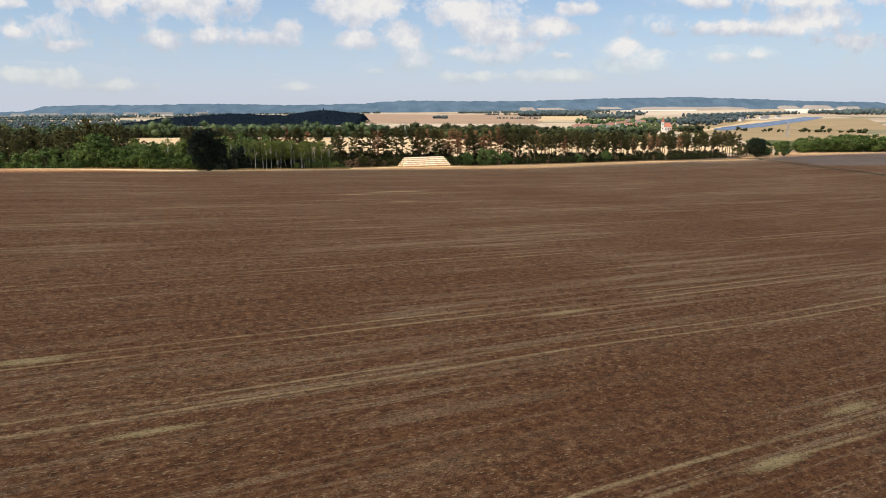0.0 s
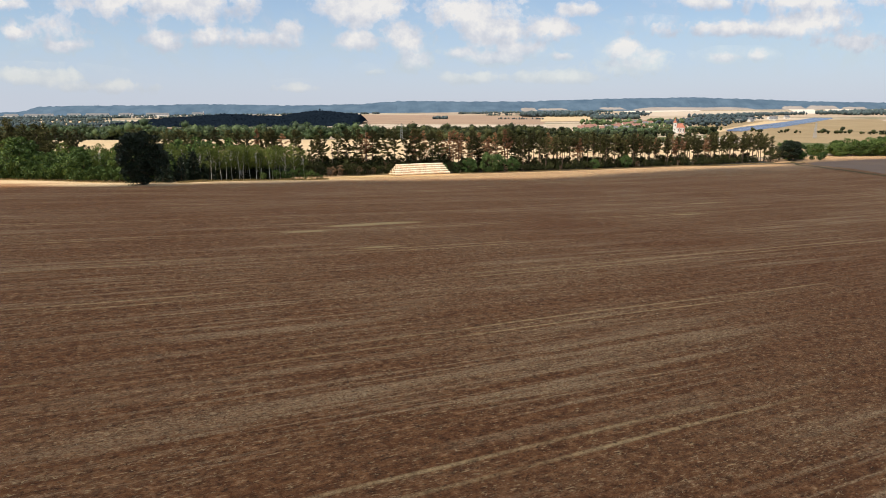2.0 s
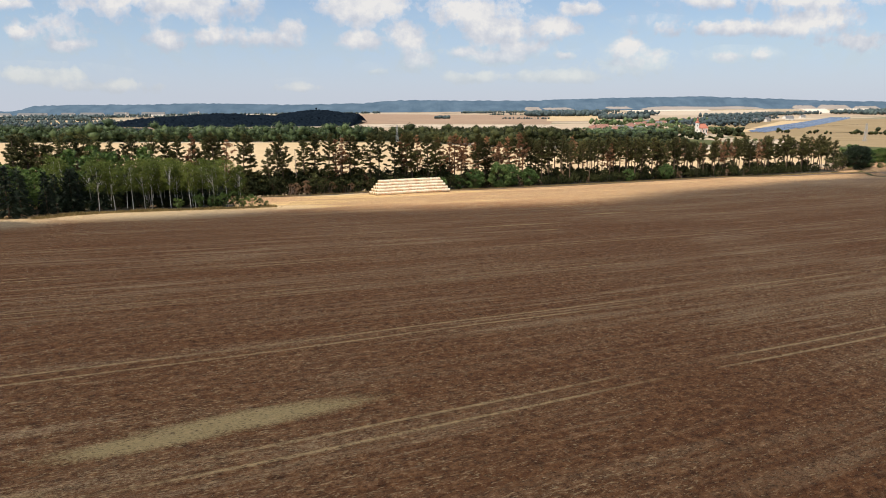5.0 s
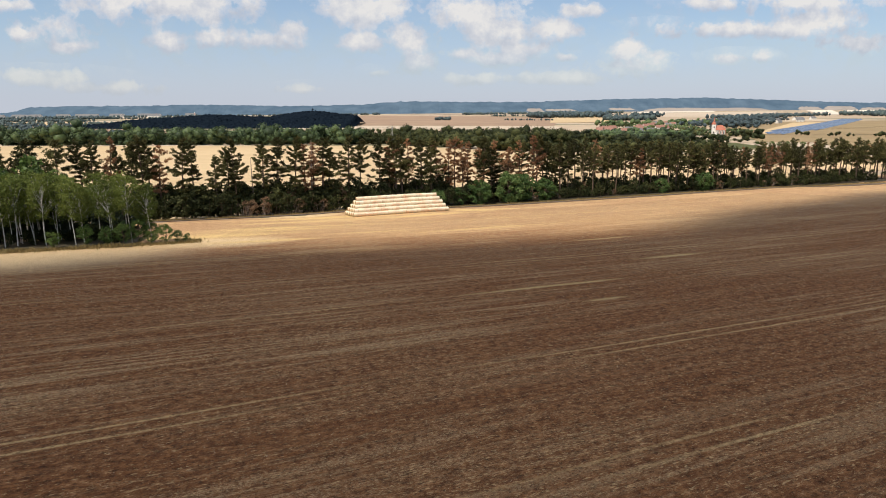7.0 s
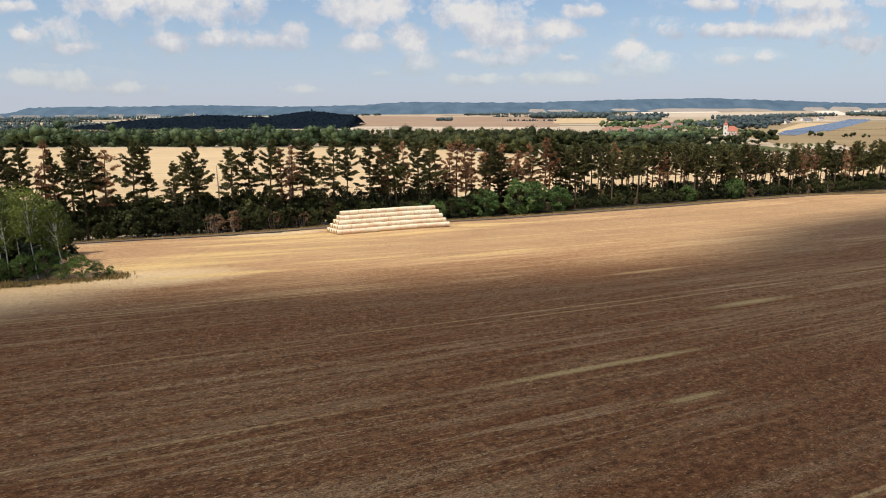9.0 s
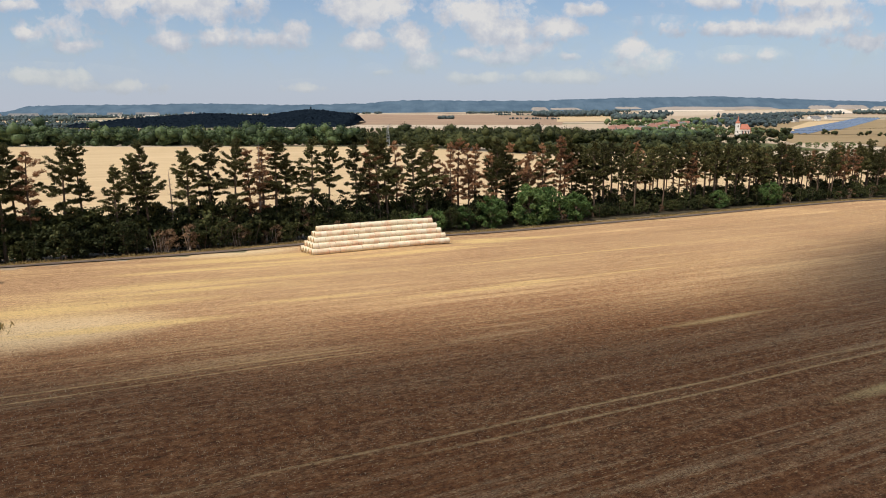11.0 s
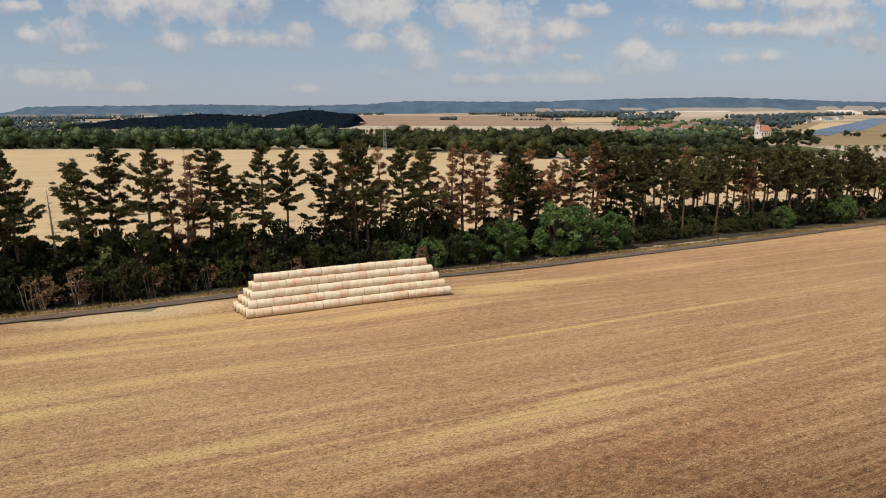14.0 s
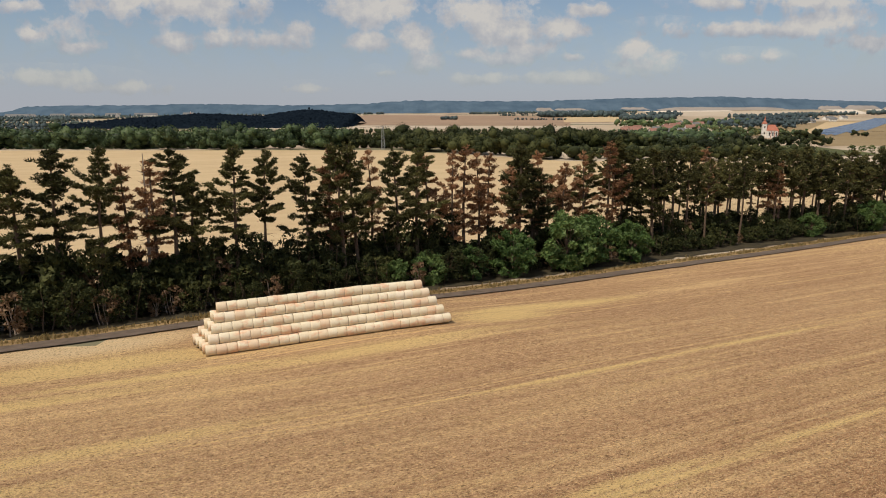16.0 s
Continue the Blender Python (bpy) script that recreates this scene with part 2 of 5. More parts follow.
    for c in TRAMLINES:
        off = math_node(nt, "ABSOLUTE", math_node(nt, "SUBTRACT", cross, c))
        line = off if line is None else math_node(nt, "MINIMUM", line, off)
    line = math_node(nt, "ABSOLUTE", math_node(nt, "SUBTRACT", line, 0.9))
    line = ramp(nt, line, ((0.0, grey(1.0)), (0.10, grey(0.8)), (0.24, grey(0.0))))
    gaps = ramp(nt, noise_tex(nt, position(nt, FIELD_TURN, (60, 7, 1)), 0.7, 3), ((0.40, grey(0.05)), (0.56, grey(0.95))))
    line = math_node(nt, "MULTIPLY", line, gaps)
    line = math_node(nt, "MULTIPLY", line, ramp(nt, chaff, ((0.30, grey(0.25)), (0.55, grey(1.0)))))
    line = math_node(nt, "MULTIPLY", line, ramp(nt, clod, ((0.34, grey(0.3)), (0.58, grey(1.0)))))
    cover = math_node(nt, "MAXIMUM", cover, line)
    # thin broken threads of straw, in groups along the drilling direction
    thread = ramp(nt, noise_tex(nt, position(nt, FIELD_TURN, (15.0, 0.30, 1.0)), 0.5, 4, 0.6), ((0.53, grey(0.0)), (0.62, grey(1.0))))
    ribbon = ramp(nt, noise_tex(nt, position(nt, FIELD_TURN, (44.0, 0.95, 1.0)), 0.5, 4, 0.6), ((0.53, grey(0.0)), (0.63, grey(0.9))))
    group = ramp(nt, noise_tex(nt, position(nt, FIELD_TURN, (110.0, 9.0, 1.0)), 0.5, 3, 0.5), ((0.42, grey(0.15)), (0.62, grey(1.0))))
    grain = ramp(nt, chaff, ((0.40, grey(0.12)), (0.56, grey(1.0))))
    thread = math_node(nt, "MULTIPLY", math_node(nt, "MAXIMUM", thread, ribbon), math_node(nt, "MULTIPLY", group, grain))
    cover = math_node(nt, "MAXIMUM", cover, math_node(nt, "MULTIPLY", thread, 0.85))
    col = mix_rgb(nt, cover, soil, straw)
    col = mix_rgb(nt, math_node(nt, "MULTIPLY", thread, math_node(nt, "MULTIPLY_ADD", crust, 0.7, 0.0)), col, (0.84, 0.61, 0.27))
    faded = ramp(nt, math_node(nt, "MULTIPLY_ADD", chaff, -0.9, math_node(nt, "ADD", pale, 0.45)), ((0.35, grey(0.7)), (1.0, grey(0.0))))
    col = mix_rgb(nt, faded, col, ramp(nt, chaff, ((0.3, (0.54, 0.40, 0.23)), (0.7, (0.82, 0.66, 0.42)))))
    col = mix_rgb(nt, math_node(nt, "MULTIPLY", line, 0.75), col, (0.86, 0.60, 0.26))
    # fresh yellow straw: round the stack, by the grove and in a few spots on the slope
    spots = [(*turned(x, y), rx * 1.15, ry * 0.75) for x, y, rx, ry in (
        (-7, -212, 4, 1.5), (0, -204, 5, 1.6), (6, -200, 7, 2.2), (6, -225, 4.5, 1.0), (32, -341, 3, 0.9), (42, -333, 4, 1.2), (-20, -330, 3, 0.8),
        (-7, -340, 3.5, 0.7), (-24, -46, 18, 7), (-17, -31, 15, 5), (-12, -55, 12, 3), (-2, -24, 16, 2.2), (8, -40, 14, 1.6), (-12, -3, 20, 6), (-16, -16, 18, 3), (20, 3, 22, 2.4), (36, 17, 9, 5), (47, 24, 13, 3), (90, -150, 7, 1.5), (75, -175, 6, 1.6), (40, -30, 22, 1.0), (60, -52, 12, 1.2),
        (37, -100, 12, 0.8), (44, -97, 7, 0.7), (44, -107, 3.5, 0.7), (66, -74, 9, 1.3), (43, -6, 22, 0.9), (66, 5, 16, 1.2), (58, -21, 16, 1.0), (40, -29, 9, 1.2), (-2, -6, 14, 2.0), (37, 21, 12, 2.4), (32, -35, 16, 0.9), (-11, -34, 12, 2.2), (25, -312, 5, 1.0))]
    yel = math_node(nt, "ADD", patches(nt, row, spots), math_node(nt, "MULTIPLY_ADD", swath, 2.2, -1.1))
    yel = math_node(nt, "MULTIPLY_ADD", math_node(nt, "SUBTRACT", chaff, 0.5), -2.0, yel)
    yel = ramp(nt, yel, ((0.35, grey(0.85)), (1.2, grey(0.0))))
    col = mix_rgb(nt, yel, col, ramp(nt, chaff, ((0.3, (0.55, 0.37, 0.15)), (0.7, (0.85, 0.63, 0.29)))))
    # crumbs: shadows of clods painted as dark dots, and bright bits of straw
    clod_shadow = noise_tex(nt, position(nt, FIELD_TURN, (1.5, 0.8, 1)), 5.2, 2, 0.6)
    col = mix_rgb(nt, ramp(nt, clod_shadow, ((0.33, grey(0.75)), (0.43, grey(0.0)))), col, (0.07, 0.03, 0.014))
    bits = noise_tex(nt, position(nt, FIELD_TURN, (2.2, 0.6, 1)), 4.0, 3, 0.65)
    bits = math_node(nt, "ADD", bits, math_node(nt, "MULTIPLY", lines, 0.28))
    col = mix_rgb(nt, ramp(nt, bits, ((0.58, grey(0.0)), (0.67, grey(0.7)))), col, (0.86, 0.59, 0.29))
    link(nt, col, b.inputs["Base Color"])
    h = math_node(nt, "ADD", math_node(nt, "MULTIPLY", clod, 0.6), math_node(nt, "MULTIPLY", chaff, 0.4))
    bump(nt, b, h, 1.0, 0.3)
    b.inputs["Sheen Weight"].default_value = 0.09
    b.inputs["Sheen Roughness"].default_value = 0.2
    b.inputs["Sheen Tint"].default_value = (0.86, 0.68, 0.48, 1)
    return m


def wheat_material(name, a, c, turn=20.0, scale=(30, 2, 1)):
    m, nt, b = material(name, 0.9, 0.15)
    rows = noise_tex(nt, position(nt, turn, scale), 0.35, 4, 0.6)
    fine = noise_tex(nt, position(nt), 1.5, 4, 0.7)
    wide = noise_tex(nt, position(nt), 0.012, 3, 0.5)
    v = math_node(nt, "MULTIPLY_ADD", rows, 0.5, math_node(nt, "MULTIPLY_ADD", fine, 0.3, math_node(nt, "MULTIPLY", wide, 0.4)))
    link(nt, ramp(nt, v, ((0.42, a), (0.78, c))), b.inputs["Base Color"])
    bump(nt, b, fine, 0.5, 0.15)
    return m


def farmland_material():
    """The plain: strips of stubble, ripe corn, bare soil and meadow."""
    m, nt, b = material("farmland", 0.95, 0.1)
    vor = node(nt, "ShaderNodeTexVoronoi", Scale=1.0, Randomness=0.9)
    link(nt, position(nt, 8, (520, 170, 1)), vor.inputs["Vector"])
    sep = nt.nodes.new("ShaderNodeSeparateColor")
    link(nt, vor.outputs["Color"], sep.inputs[0])
    col = ramp(nt, sep.outputs[0], ((0.0, (0.46, 0.36, 0.26)), (0.22, (0.36, 0.27, 0.19)), (0.4, (0.25, 0.175, 0.13)),
                                    (0.50, (0.50, 0.41, 0.31)), (0.66, (0.11, 0.12, 0.06)), (0.84, (0.42, 0.33, 0.24))))
    nt.nodes[-1].color_ramp.interpolation = "CONSTANT"
    n = noise_tex(nt, position(nt), 0.02, 4)
    col = mix_rgb(nt, 0.35, col, ramp(nt, n, ((0.3, (0.22, 0.17, 0.12)), (0.7, (0.48, 0.39, 0.28)))))
    link(nt, col, b.inputs["Base Color"])
    return m


M_FIELD = field_material()
M_FARM = farmland_material()
M_WHEAT = wheat_material("ripe_wheat", (0.43, 0.31, 0.175), (0.58, 0.44, 0.265))
M_TAN = wheat_material("dry_tan_field", (0.225, 0.162, 0.085), (0.315, 0.235, 0.132), 12, (40, 5, 1))
M_STUBBLE = wheat_material("pale_stubble", (0.41, 0.33, 0.245), (0.55, 0.455, 0.35), 10, (60, 8, 1))
M_CHALK = wheat_material("pale_chalk", (0.55, 0.47, 0.38), (0.74, 0.65, 0.54), 40, (30, 10, 1))
# pale field colour, greyed to paint in the haze before the ridge
M_HAZY = wheat_material("hazed_pale_field", (0.24, 0.21, 0.19), (0.33, 0.295, 0.265), 40, (30, 10, 1))
M_BARE = wheat_material("bare_soil", (0.24, 0.16, 0.11), (0.36, 0.25, 0.17), 5, (80, 10, 1))
M_MEADOW = wheat_material("meadow", (0.05, 0.06, 0.022), (0.11, 0.115, 0.045), 5, (8, 8, 1))
# meadow again, lighter and duller so its colour carries the haze
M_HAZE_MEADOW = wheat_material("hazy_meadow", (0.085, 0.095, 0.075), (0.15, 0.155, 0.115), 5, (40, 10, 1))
M_VERGE = wheat_material("dry_grass", (0.17, 0.11, 0.05), (0.44, 0.30, 0.15), 28, (5, 0.9, 1))
# much darker ground for the strips under the trees
M_FLOOR = plain_material("dark_floor", (0.03, 0.024, 0.014), (0.075, 0.06, 0.033), 0.8)
M_ROAD = plain_material("worn_asphalt", (0.095, 0.070, 0.054), (0.175, 0.132, 0.102), 0.7, 0.95)
M_PINE_BARK = bark_material("pine_bark", (0.06, 0.045, 0.035), (0.19, 0.13, 0.09))
M_DEAD_BARK = bark_material("dead_bark", (0.20, 0.15, 0.12), (0.42, 0.34, 0.28))
M_BIRCH_BARK = bark_material("birch_bark", (0.45, 0.43, 0.40), (0.70, 0.68, 0.64), (0.5, 0.5, 0.25), (0.05, 0.045, 0.04))
M_NEEDLE = leaf_material("pine_needles", (0.028, 0.028, 0.010), (0.072, 0.071, 0.023), (0.17, 0.158, 0.055), 0.15, 0.75)
M_BROWN = leaf_material("dry_needles", (0.125, 0.062, 0.032), (0.31, 0.158, 0.080), (0.48, 0.28, 0.155), 0.25, 0.8)
M_SPRUCE = leaf_material("spruce_needles", (0.008, 0.014, 0.008), (0.016, 0.028, 0.014), (0.03, 0.045, 0.02), 0.1)
M_LEAF = leaf_material("green_leaves", (0.026, 0.052, 0.012), (0.080, 0.132, 0.030), (0.19, 0.25, 0.066))
M_GRASS = leaf_material("grass_blades", (0.13, 0.11, 0.042), (0.28, 0.21, 0.09), (0.44, 0.33, 0.155), 0.5)
M_LITTER = leaf_material("straw_wisps", (0.36, 0.23, 0.10), (0.58, 0.41, 0.20), (0.74, 0.55, 0.30), 0.1, 0.9)
M_STUB = leaf_material("stubble_stalks", (0.45, 0.325, 0.19), (0.68, 0.525, 0.335), (0.88, 0.72, 0.49), 0.45, 0.9)
M_WALNUT = leaf_material("broad_bright_leaves", (0.026, 0.056, 0.016), (0.080, 0.142, 0.040), (0.17, 0.235, 0.075))
M_BIRCH = leaf_material("birch_leaves", (0.046, 0.064, 0.012), (0.115, 0.145, 0.028), (0.21, 0.24, 0.055), 0.35)
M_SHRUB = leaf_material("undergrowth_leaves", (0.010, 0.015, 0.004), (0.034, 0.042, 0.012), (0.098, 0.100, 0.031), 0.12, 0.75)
M_DRY_SHRUB = leaf_material("withered_leaves", (0.09, 0.052, 0.029), (0.20, 0.118, 0.065), (0.31, 0.20, 0.115), 0.2)
M_FAR_LEAF = leaf_material("far_foliage", (0.028, 0.046, 0.022), (0.068, 0.102, 0.040), (0.15, 0.195, 0.070), 0.1)
# far copy of the foliage, with haze mixed into its leaf tones
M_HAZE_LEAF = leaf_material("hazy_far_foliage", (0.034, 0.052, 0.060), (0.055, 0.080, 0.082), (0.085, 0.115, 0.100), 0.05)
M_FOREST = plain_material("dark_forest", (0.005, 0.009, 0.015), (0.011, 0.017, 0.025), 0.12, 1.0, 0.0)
# the blue of distant air is put into the ridge's base colour
M_RIDGE = plain_material("haze_blue_ridge", (0.060, 0.098, 0.142), (0.098, 0.146, 0.198), 0.012, 0.95, 0.0)
M_PLASTER = plain_material("white_plaster", (0.66, 0.63, 0.58), (0.78, 0.75, 0.70), 0.5)
M_CREAM = plain_material("cream_plaster", (0.55, 0.45, 0.36), (0.66, 0.56, 0.46), 0.5)
M_TILE = plain_material("red_roof_tiles", (0.22, 0.11, 0.085), (0.32, 0.17, 0.13), 0.8)
M_CHURCH_TILE = plain_material("bright_red_tiles", (0.34, 0.115, 0.075), (0.46, 0.18, 0.12), 0.8)
M_SLATE = plain_material("grey_roof", (0.12, 0.12, 0.125), (0.2, 0.2, 0.2), 0.8)
M_GLASS = plain_material("window_glass", (0.03, 0.035, 0.04), (0.05, 0.055, 0.06), 0.8, 0.1, 0.5)
M_STEEL = plain_material("galvanised_steel", (0.30, 0.31, 0.32), (0.42, 0.43, 0.44), 3.0, 0.5, 0.5, 0.0)
M_CABLE = plain_material("black_cable", (0.012, 0.012, 0.012), (0.02, 0.02, 0.02), 1.0, 0.9, 0.0)
M_PANEL = plain_material("solar_glass", (0.05, 0.07, 0.14), (0.08, 0.11, 0.19), 0.05, 0.25, 0.5)
M_CLOUD = plain_material("cloud", (0.85, 0.85, 0.86), (0.9, 0.9, 0.9), 0.01, 1.0, 0.0)


def bale_materials():
    m, nt, b = material("bale_net_wrap", 0.7, 0.25)
    r = object_random(nt)
    base = ramp(nt, r, ((0.0, (0.74, 0.64, 0.46)), (0.35, (0.83, 0.75, 0.58)), (0.7, (0.78, 0.68, 0.50)), (0.88, (0.74, 0.56, 0.40)), (1.0, (0.86, 0.79, 0.64))))
    n = noise_tex(nt, position(nt, 22.8, (0.25, 1, 1)), 3.0, 4, 0.6)
    col = mix_rgb(nt, math_node(nt, "MULTIPLY", n, 0.36), base, (0.54, 0.38, 0.23))
    blotch = noise_tex(nt, position(nt, 22.8, (1.6, 1, 0.8)), 0.8, 4, 0.65)
    col = mix_rgb(nt, ramp(nt, blotch, ((0.51, grey(0.0)), (0.61, grey(0.75)))), col, (0.72, 0.43, 0.27))
    link(nt, col, b.inputs["Base Color"])
    bump(nt, b, noise_tex(nt, position(nt, 22.8, (0.1, 1, 1)), 14.0, 3), 0.4, 0.03)
    wrap = m
    m, nt, b = material("bale_straw", 0.95, 0.1)
    n = noise_tex(nt, position(nt), 9.0, 5, 0.7)
    link(nt, ramp(nt, n, ((0.3, (0.24, 0.16, 0.075)), (0.7, (0.50, 0.37, 0.20)))), b.inputs["Base Color"])
    bump(nt, b, n, 0.8, 0.05)
    return wrap, m


M_WRAP, M_STRAW = bale_materials()


# ---- terrain ----
def smooth(a):
    a = np.clip(a, 0.0, 1.0)
    return a * a * (3 - 2 * a)


ROW_X, ROW_Y = -30.0, 10.0            # where the tree row begins
ROW_U = (0.869, 0.495)                # along the row
ROW_V = (-0.495, 0.869)               # across it, away from the field


def ground(x, y):
    """Height of the land: the field falls to the lane, beyond lie a level wheat field, a valley and the rising plain."""
    xc, yc = np.clip(x, -160, 190) / 100, np.clip(y, -430, 130) / 100
    near = 0.074 + 0.27 * xc - 8.476 * yc + 1.825 * xc * yc - 1.186 * yc * yc
    flat = np.exp(-(((x - 14) / 24) ** 2 + ((y - 7) / 16) ** 2))
    near = near * (1 - flat)
    v = ROW_V[0] * x + ROW_V[1] * y
    far = -3.5 + 3.0 * np.clip((y - 40) / 335, 0, 1)
    far = far - 11.0 * smooth((y - 385) / 170)
    base = -2.5 + 13.5 * np.clip(x / 2000, -1, 1)
    far = far + (base + 11.5) * smooth((y - 1300) / 2300)
    far = far + 6.0 * np.exp(-(((x - 403) / 50) ** 2 + ((y - 655) / 60) ** 2))   # churchyard knoll
    w = smooth((v - 12) / 55)
    return near * (1 - w) + far * w


# ---- end of terrain ----
def row_place(k, off):
    """A place k metres along the tree row and off metres behind its front."""
    off = off - 0.0005 * max(0.0, k - 120) ** 2
    return ROW_X + ROW_U[0] * k + ROW_V[0] * off, ROW_Y + ROW_U[1] * k + ROW_V[1] * off


def mesh_data(name, v, f, mats, index=None, smooth_faces=False):
    me = bpy.data.meshes.new(name)
    me.from_pydata(np.asarray(v, float).tolist(), [], f if isinstance(f, list) else np.asarray(f).tolist())
    for m in mats:
        me.materials.append(m)
    if index is not None:
        me.polygons.foreach_set("material_index", np.asarray(index, np.int32))
    if smooth_faces:
        me.polygons.foreach_set("use_smooth", np.ones(len(me.polygons), bool))
    me.update()
    return me


class Pile:
    """Gathers pieces of geometry into one mesh."""

    def __init__(self):
        self.v, self.f, self.n = [], [], 0

    def add(self, v, f):
        self.v.append(np.asarray(v, float))
        self.f.extend([tuple(int(i) + self.n for i in face) for face in f])
        self.n += len(v)

    def leaves(self, centre, axis, length, width, rng):
        """Diamond leaves: centre (N,3), axis (N,3) unit, length and width (N)."""
        n = len(centre)
        side = np.cross(axis, rng.normal(size=(n, 3)))
        side /= np.linalg.norm(side, axis=1)[:, None] + 1e-9
        a, b = axis * (length / 2)[:, None], side * (width / 2)[:, None]
        v = np.stack([centre - a, centre + b, centre + a, centre - b], 1).reshape(-1, 3)
        self.v.append(v)
        q = np.arange(n * 4).reshape(-1, 4) + self.n
        self.f.extend(map(tuple, q.tolist()))
        self.n += n * 4

    def sprays(self, foot, axis, length, width, rng):
        """Narrow pointed sprays, one triangle each, from their foot along axis."""
        n = len(foot)
        side = np.cross(axis, rng.normal(size=(n, 3)))
        side /= np.linalg.norm(side, axis=1)[:, None] + 1e-9
        b = side * (width / 2)[:, None]
        v = np.stack([foot - b, foot + b, foot + axis * length[:, None]], 1).reshape(-1, 3)
        self.v.append(v)
        q = np.arange(n * 3).reshape(-1, 3) + self.n
        self.f.extend(map(tuple, q.tolist()))
        self.n += n * 3

    def mesh(self, name, mats, smooth_faces=False):
        return mesh_data(name, np.concatenate(self.v), self.f, mats, None, smooth_faces)


def unit(a):
    return a / (np.linalg.norm(a, axis=-1, keepdims=True) + 1e-9)


def grid_faces(nx, ny):
    i, j = np.meshgrid(np.arange(nx - 1), np.arange(ny - 1), indexing="ij")
    a = (i * ny + j).ravel()
    return np.stack([a, a + ny, a + ny + 1, a + 1], 1)


def build_ground():
    def axis(lo, a, b, hi, step):
        left = a - np.geomspace(step, a - lo, 40)[::-1]
        right = b + np.geomspace(step, hi - b, 60)
        return np.concatenate([left, np.arange(a, b + 0.1, step), right])
    xs, ys = axis(-5200, -200, 320, 5200, 5.0), axis(-1600, -430, 420, 5200, 5.0)
    x, y = np.meshgrid(xs, ys, indexing="ij")
    z = ground(x, y)
    f = grid_faces(len(xs), len(ys))
    v = np.stack([x, y, z], -1).reshape(-1, 3)
    c = v[f].mean(1)
    cross = ROW_V[0] * c[:, 0] + ROW_V[1] * c[:, 1]
    me = mesh_data("ground", v, f, [M_FIELD, M_FARM], np.where((cross < 15) & (c[:, 0] < 470), 0, 1), True)
    tagged(new("ground", me), "harvested brown field falling away into open farmland", "ground", kind="structure")


def straw_litter():
    """Loose wisps of straw, thickest along the lines the combine left."""
    rng = np.random.default_rng(21)
    n = 90000
    a = radians(FIELD_TURN)
    along, cross = rng.uniform(-190, 190, n), rng.uniform(-350, 10, n)
    rows = np.sort(rng.uniform(-355, 15, 70))
    spread = rng.uniform(0.15, 0.9, 70)
    near = np.clip(np.searchsorted(rows, cross), 0, 69)
    line = rows[near] + 1.2 * np.sin(along / 31 + near * 1.7)
    keep = rng.uniform(size=n) < 0.5
    broken = np.sin(along / 9 + near * 2.3) + np.sin(along / 23 + near * 5.1) > -0.2
    cross = np.where(keep & broken, line + rng.normal(0, 1, n) * spread[near], cross)
    x, y = along * math.cos(a) - cross * math.sin(a), along * math.sin(a) + cross * math.cos(a)
    ok = (ROW_V[0] * x + ROW_V[1] * y < 10) & ~((x > -3) & (x < 32) & (y > -2) & (y < 22) & (ROW_V[0] * x + ROW_V[1] * y > -6)) & ~((x < -22) & (y > -70 - (x + 22) * -0.6))
    x, y = x[ok], y[ok]
    n = len(x)
    turn = a + rng.normal(0, 0.6, n)
    ax = np.stack([np.cos(turn), np.sin(turn), rng.normal(0, 0.08, n)], 1)
    pile = Pile()
    foot = np.stack([x, y, ground(x, y) + rng.uniform(0.02, 0.09, n)], 1)
    pile.sprays(foot, unit(ax), rng.uniform(0.15, 0.38, n), rng.uniform(0.025, 0.06, n), rng)
    # short stubble left standing
    far, near = 60000, 300000
    along, cross = rng.uniform(-95, 190, near), -92 + 102 * rng.uniform(0, 1, near) ** 0.75
    sx = np.concatenate([rng.uniform(-200, 215, far), along * math.cos(a) - cross * math.sin(a)])
    sy = np.concatenate([rng.uniform(-360, 105, far), along * math.sin(a) + cross * math.cos(a)])
    inland = -(sx + 24)
    grove_ground = (inland > 0) & (sy > -60 - 0.42 * inland) & (sy < -26 - 0.2 * inland)
    depth = ROW_V[0] * sx + ROW_V[1] * sy
    ok = (depth < -9.5) & (depth > -345) & ~((sx > -4) & (sx < 34) & (sy > -3) & (sy < 24)) & ~grove_ground & ~((sx < -80) & (sy > -100))
    sx, sy = sx[ok], sy[ok]
    m = len(sx)
    foot = np.stack([sx, sy, ground(sx, sy) - 0.02], 1)
    close = depth[ok] > -100
    lean = np.where(close, 0.25, 0.65)
    up = unit(np.stack([rng.normal(0, 1, m) * lean, rng.normal(0, 1, m) * lean, np.ones(m)], 1))
    stub = Pile()
    stub.sprays(foot, up, rng.uniform(0.09, 0.18, m), rng.uniform(0.04, 0.09, m), rng)
    tagged(new("stubble", stub.mesh("stubble", [M_STUB])), "short pale stubble standing in the brown soil", "stubble", kind="stuff")
    tagged(new("straw_litter", pile.mesh("straw_litter", [M_LITTER])), "loose wisps of pale straw scattered on the field", "straw", kind="stuff")


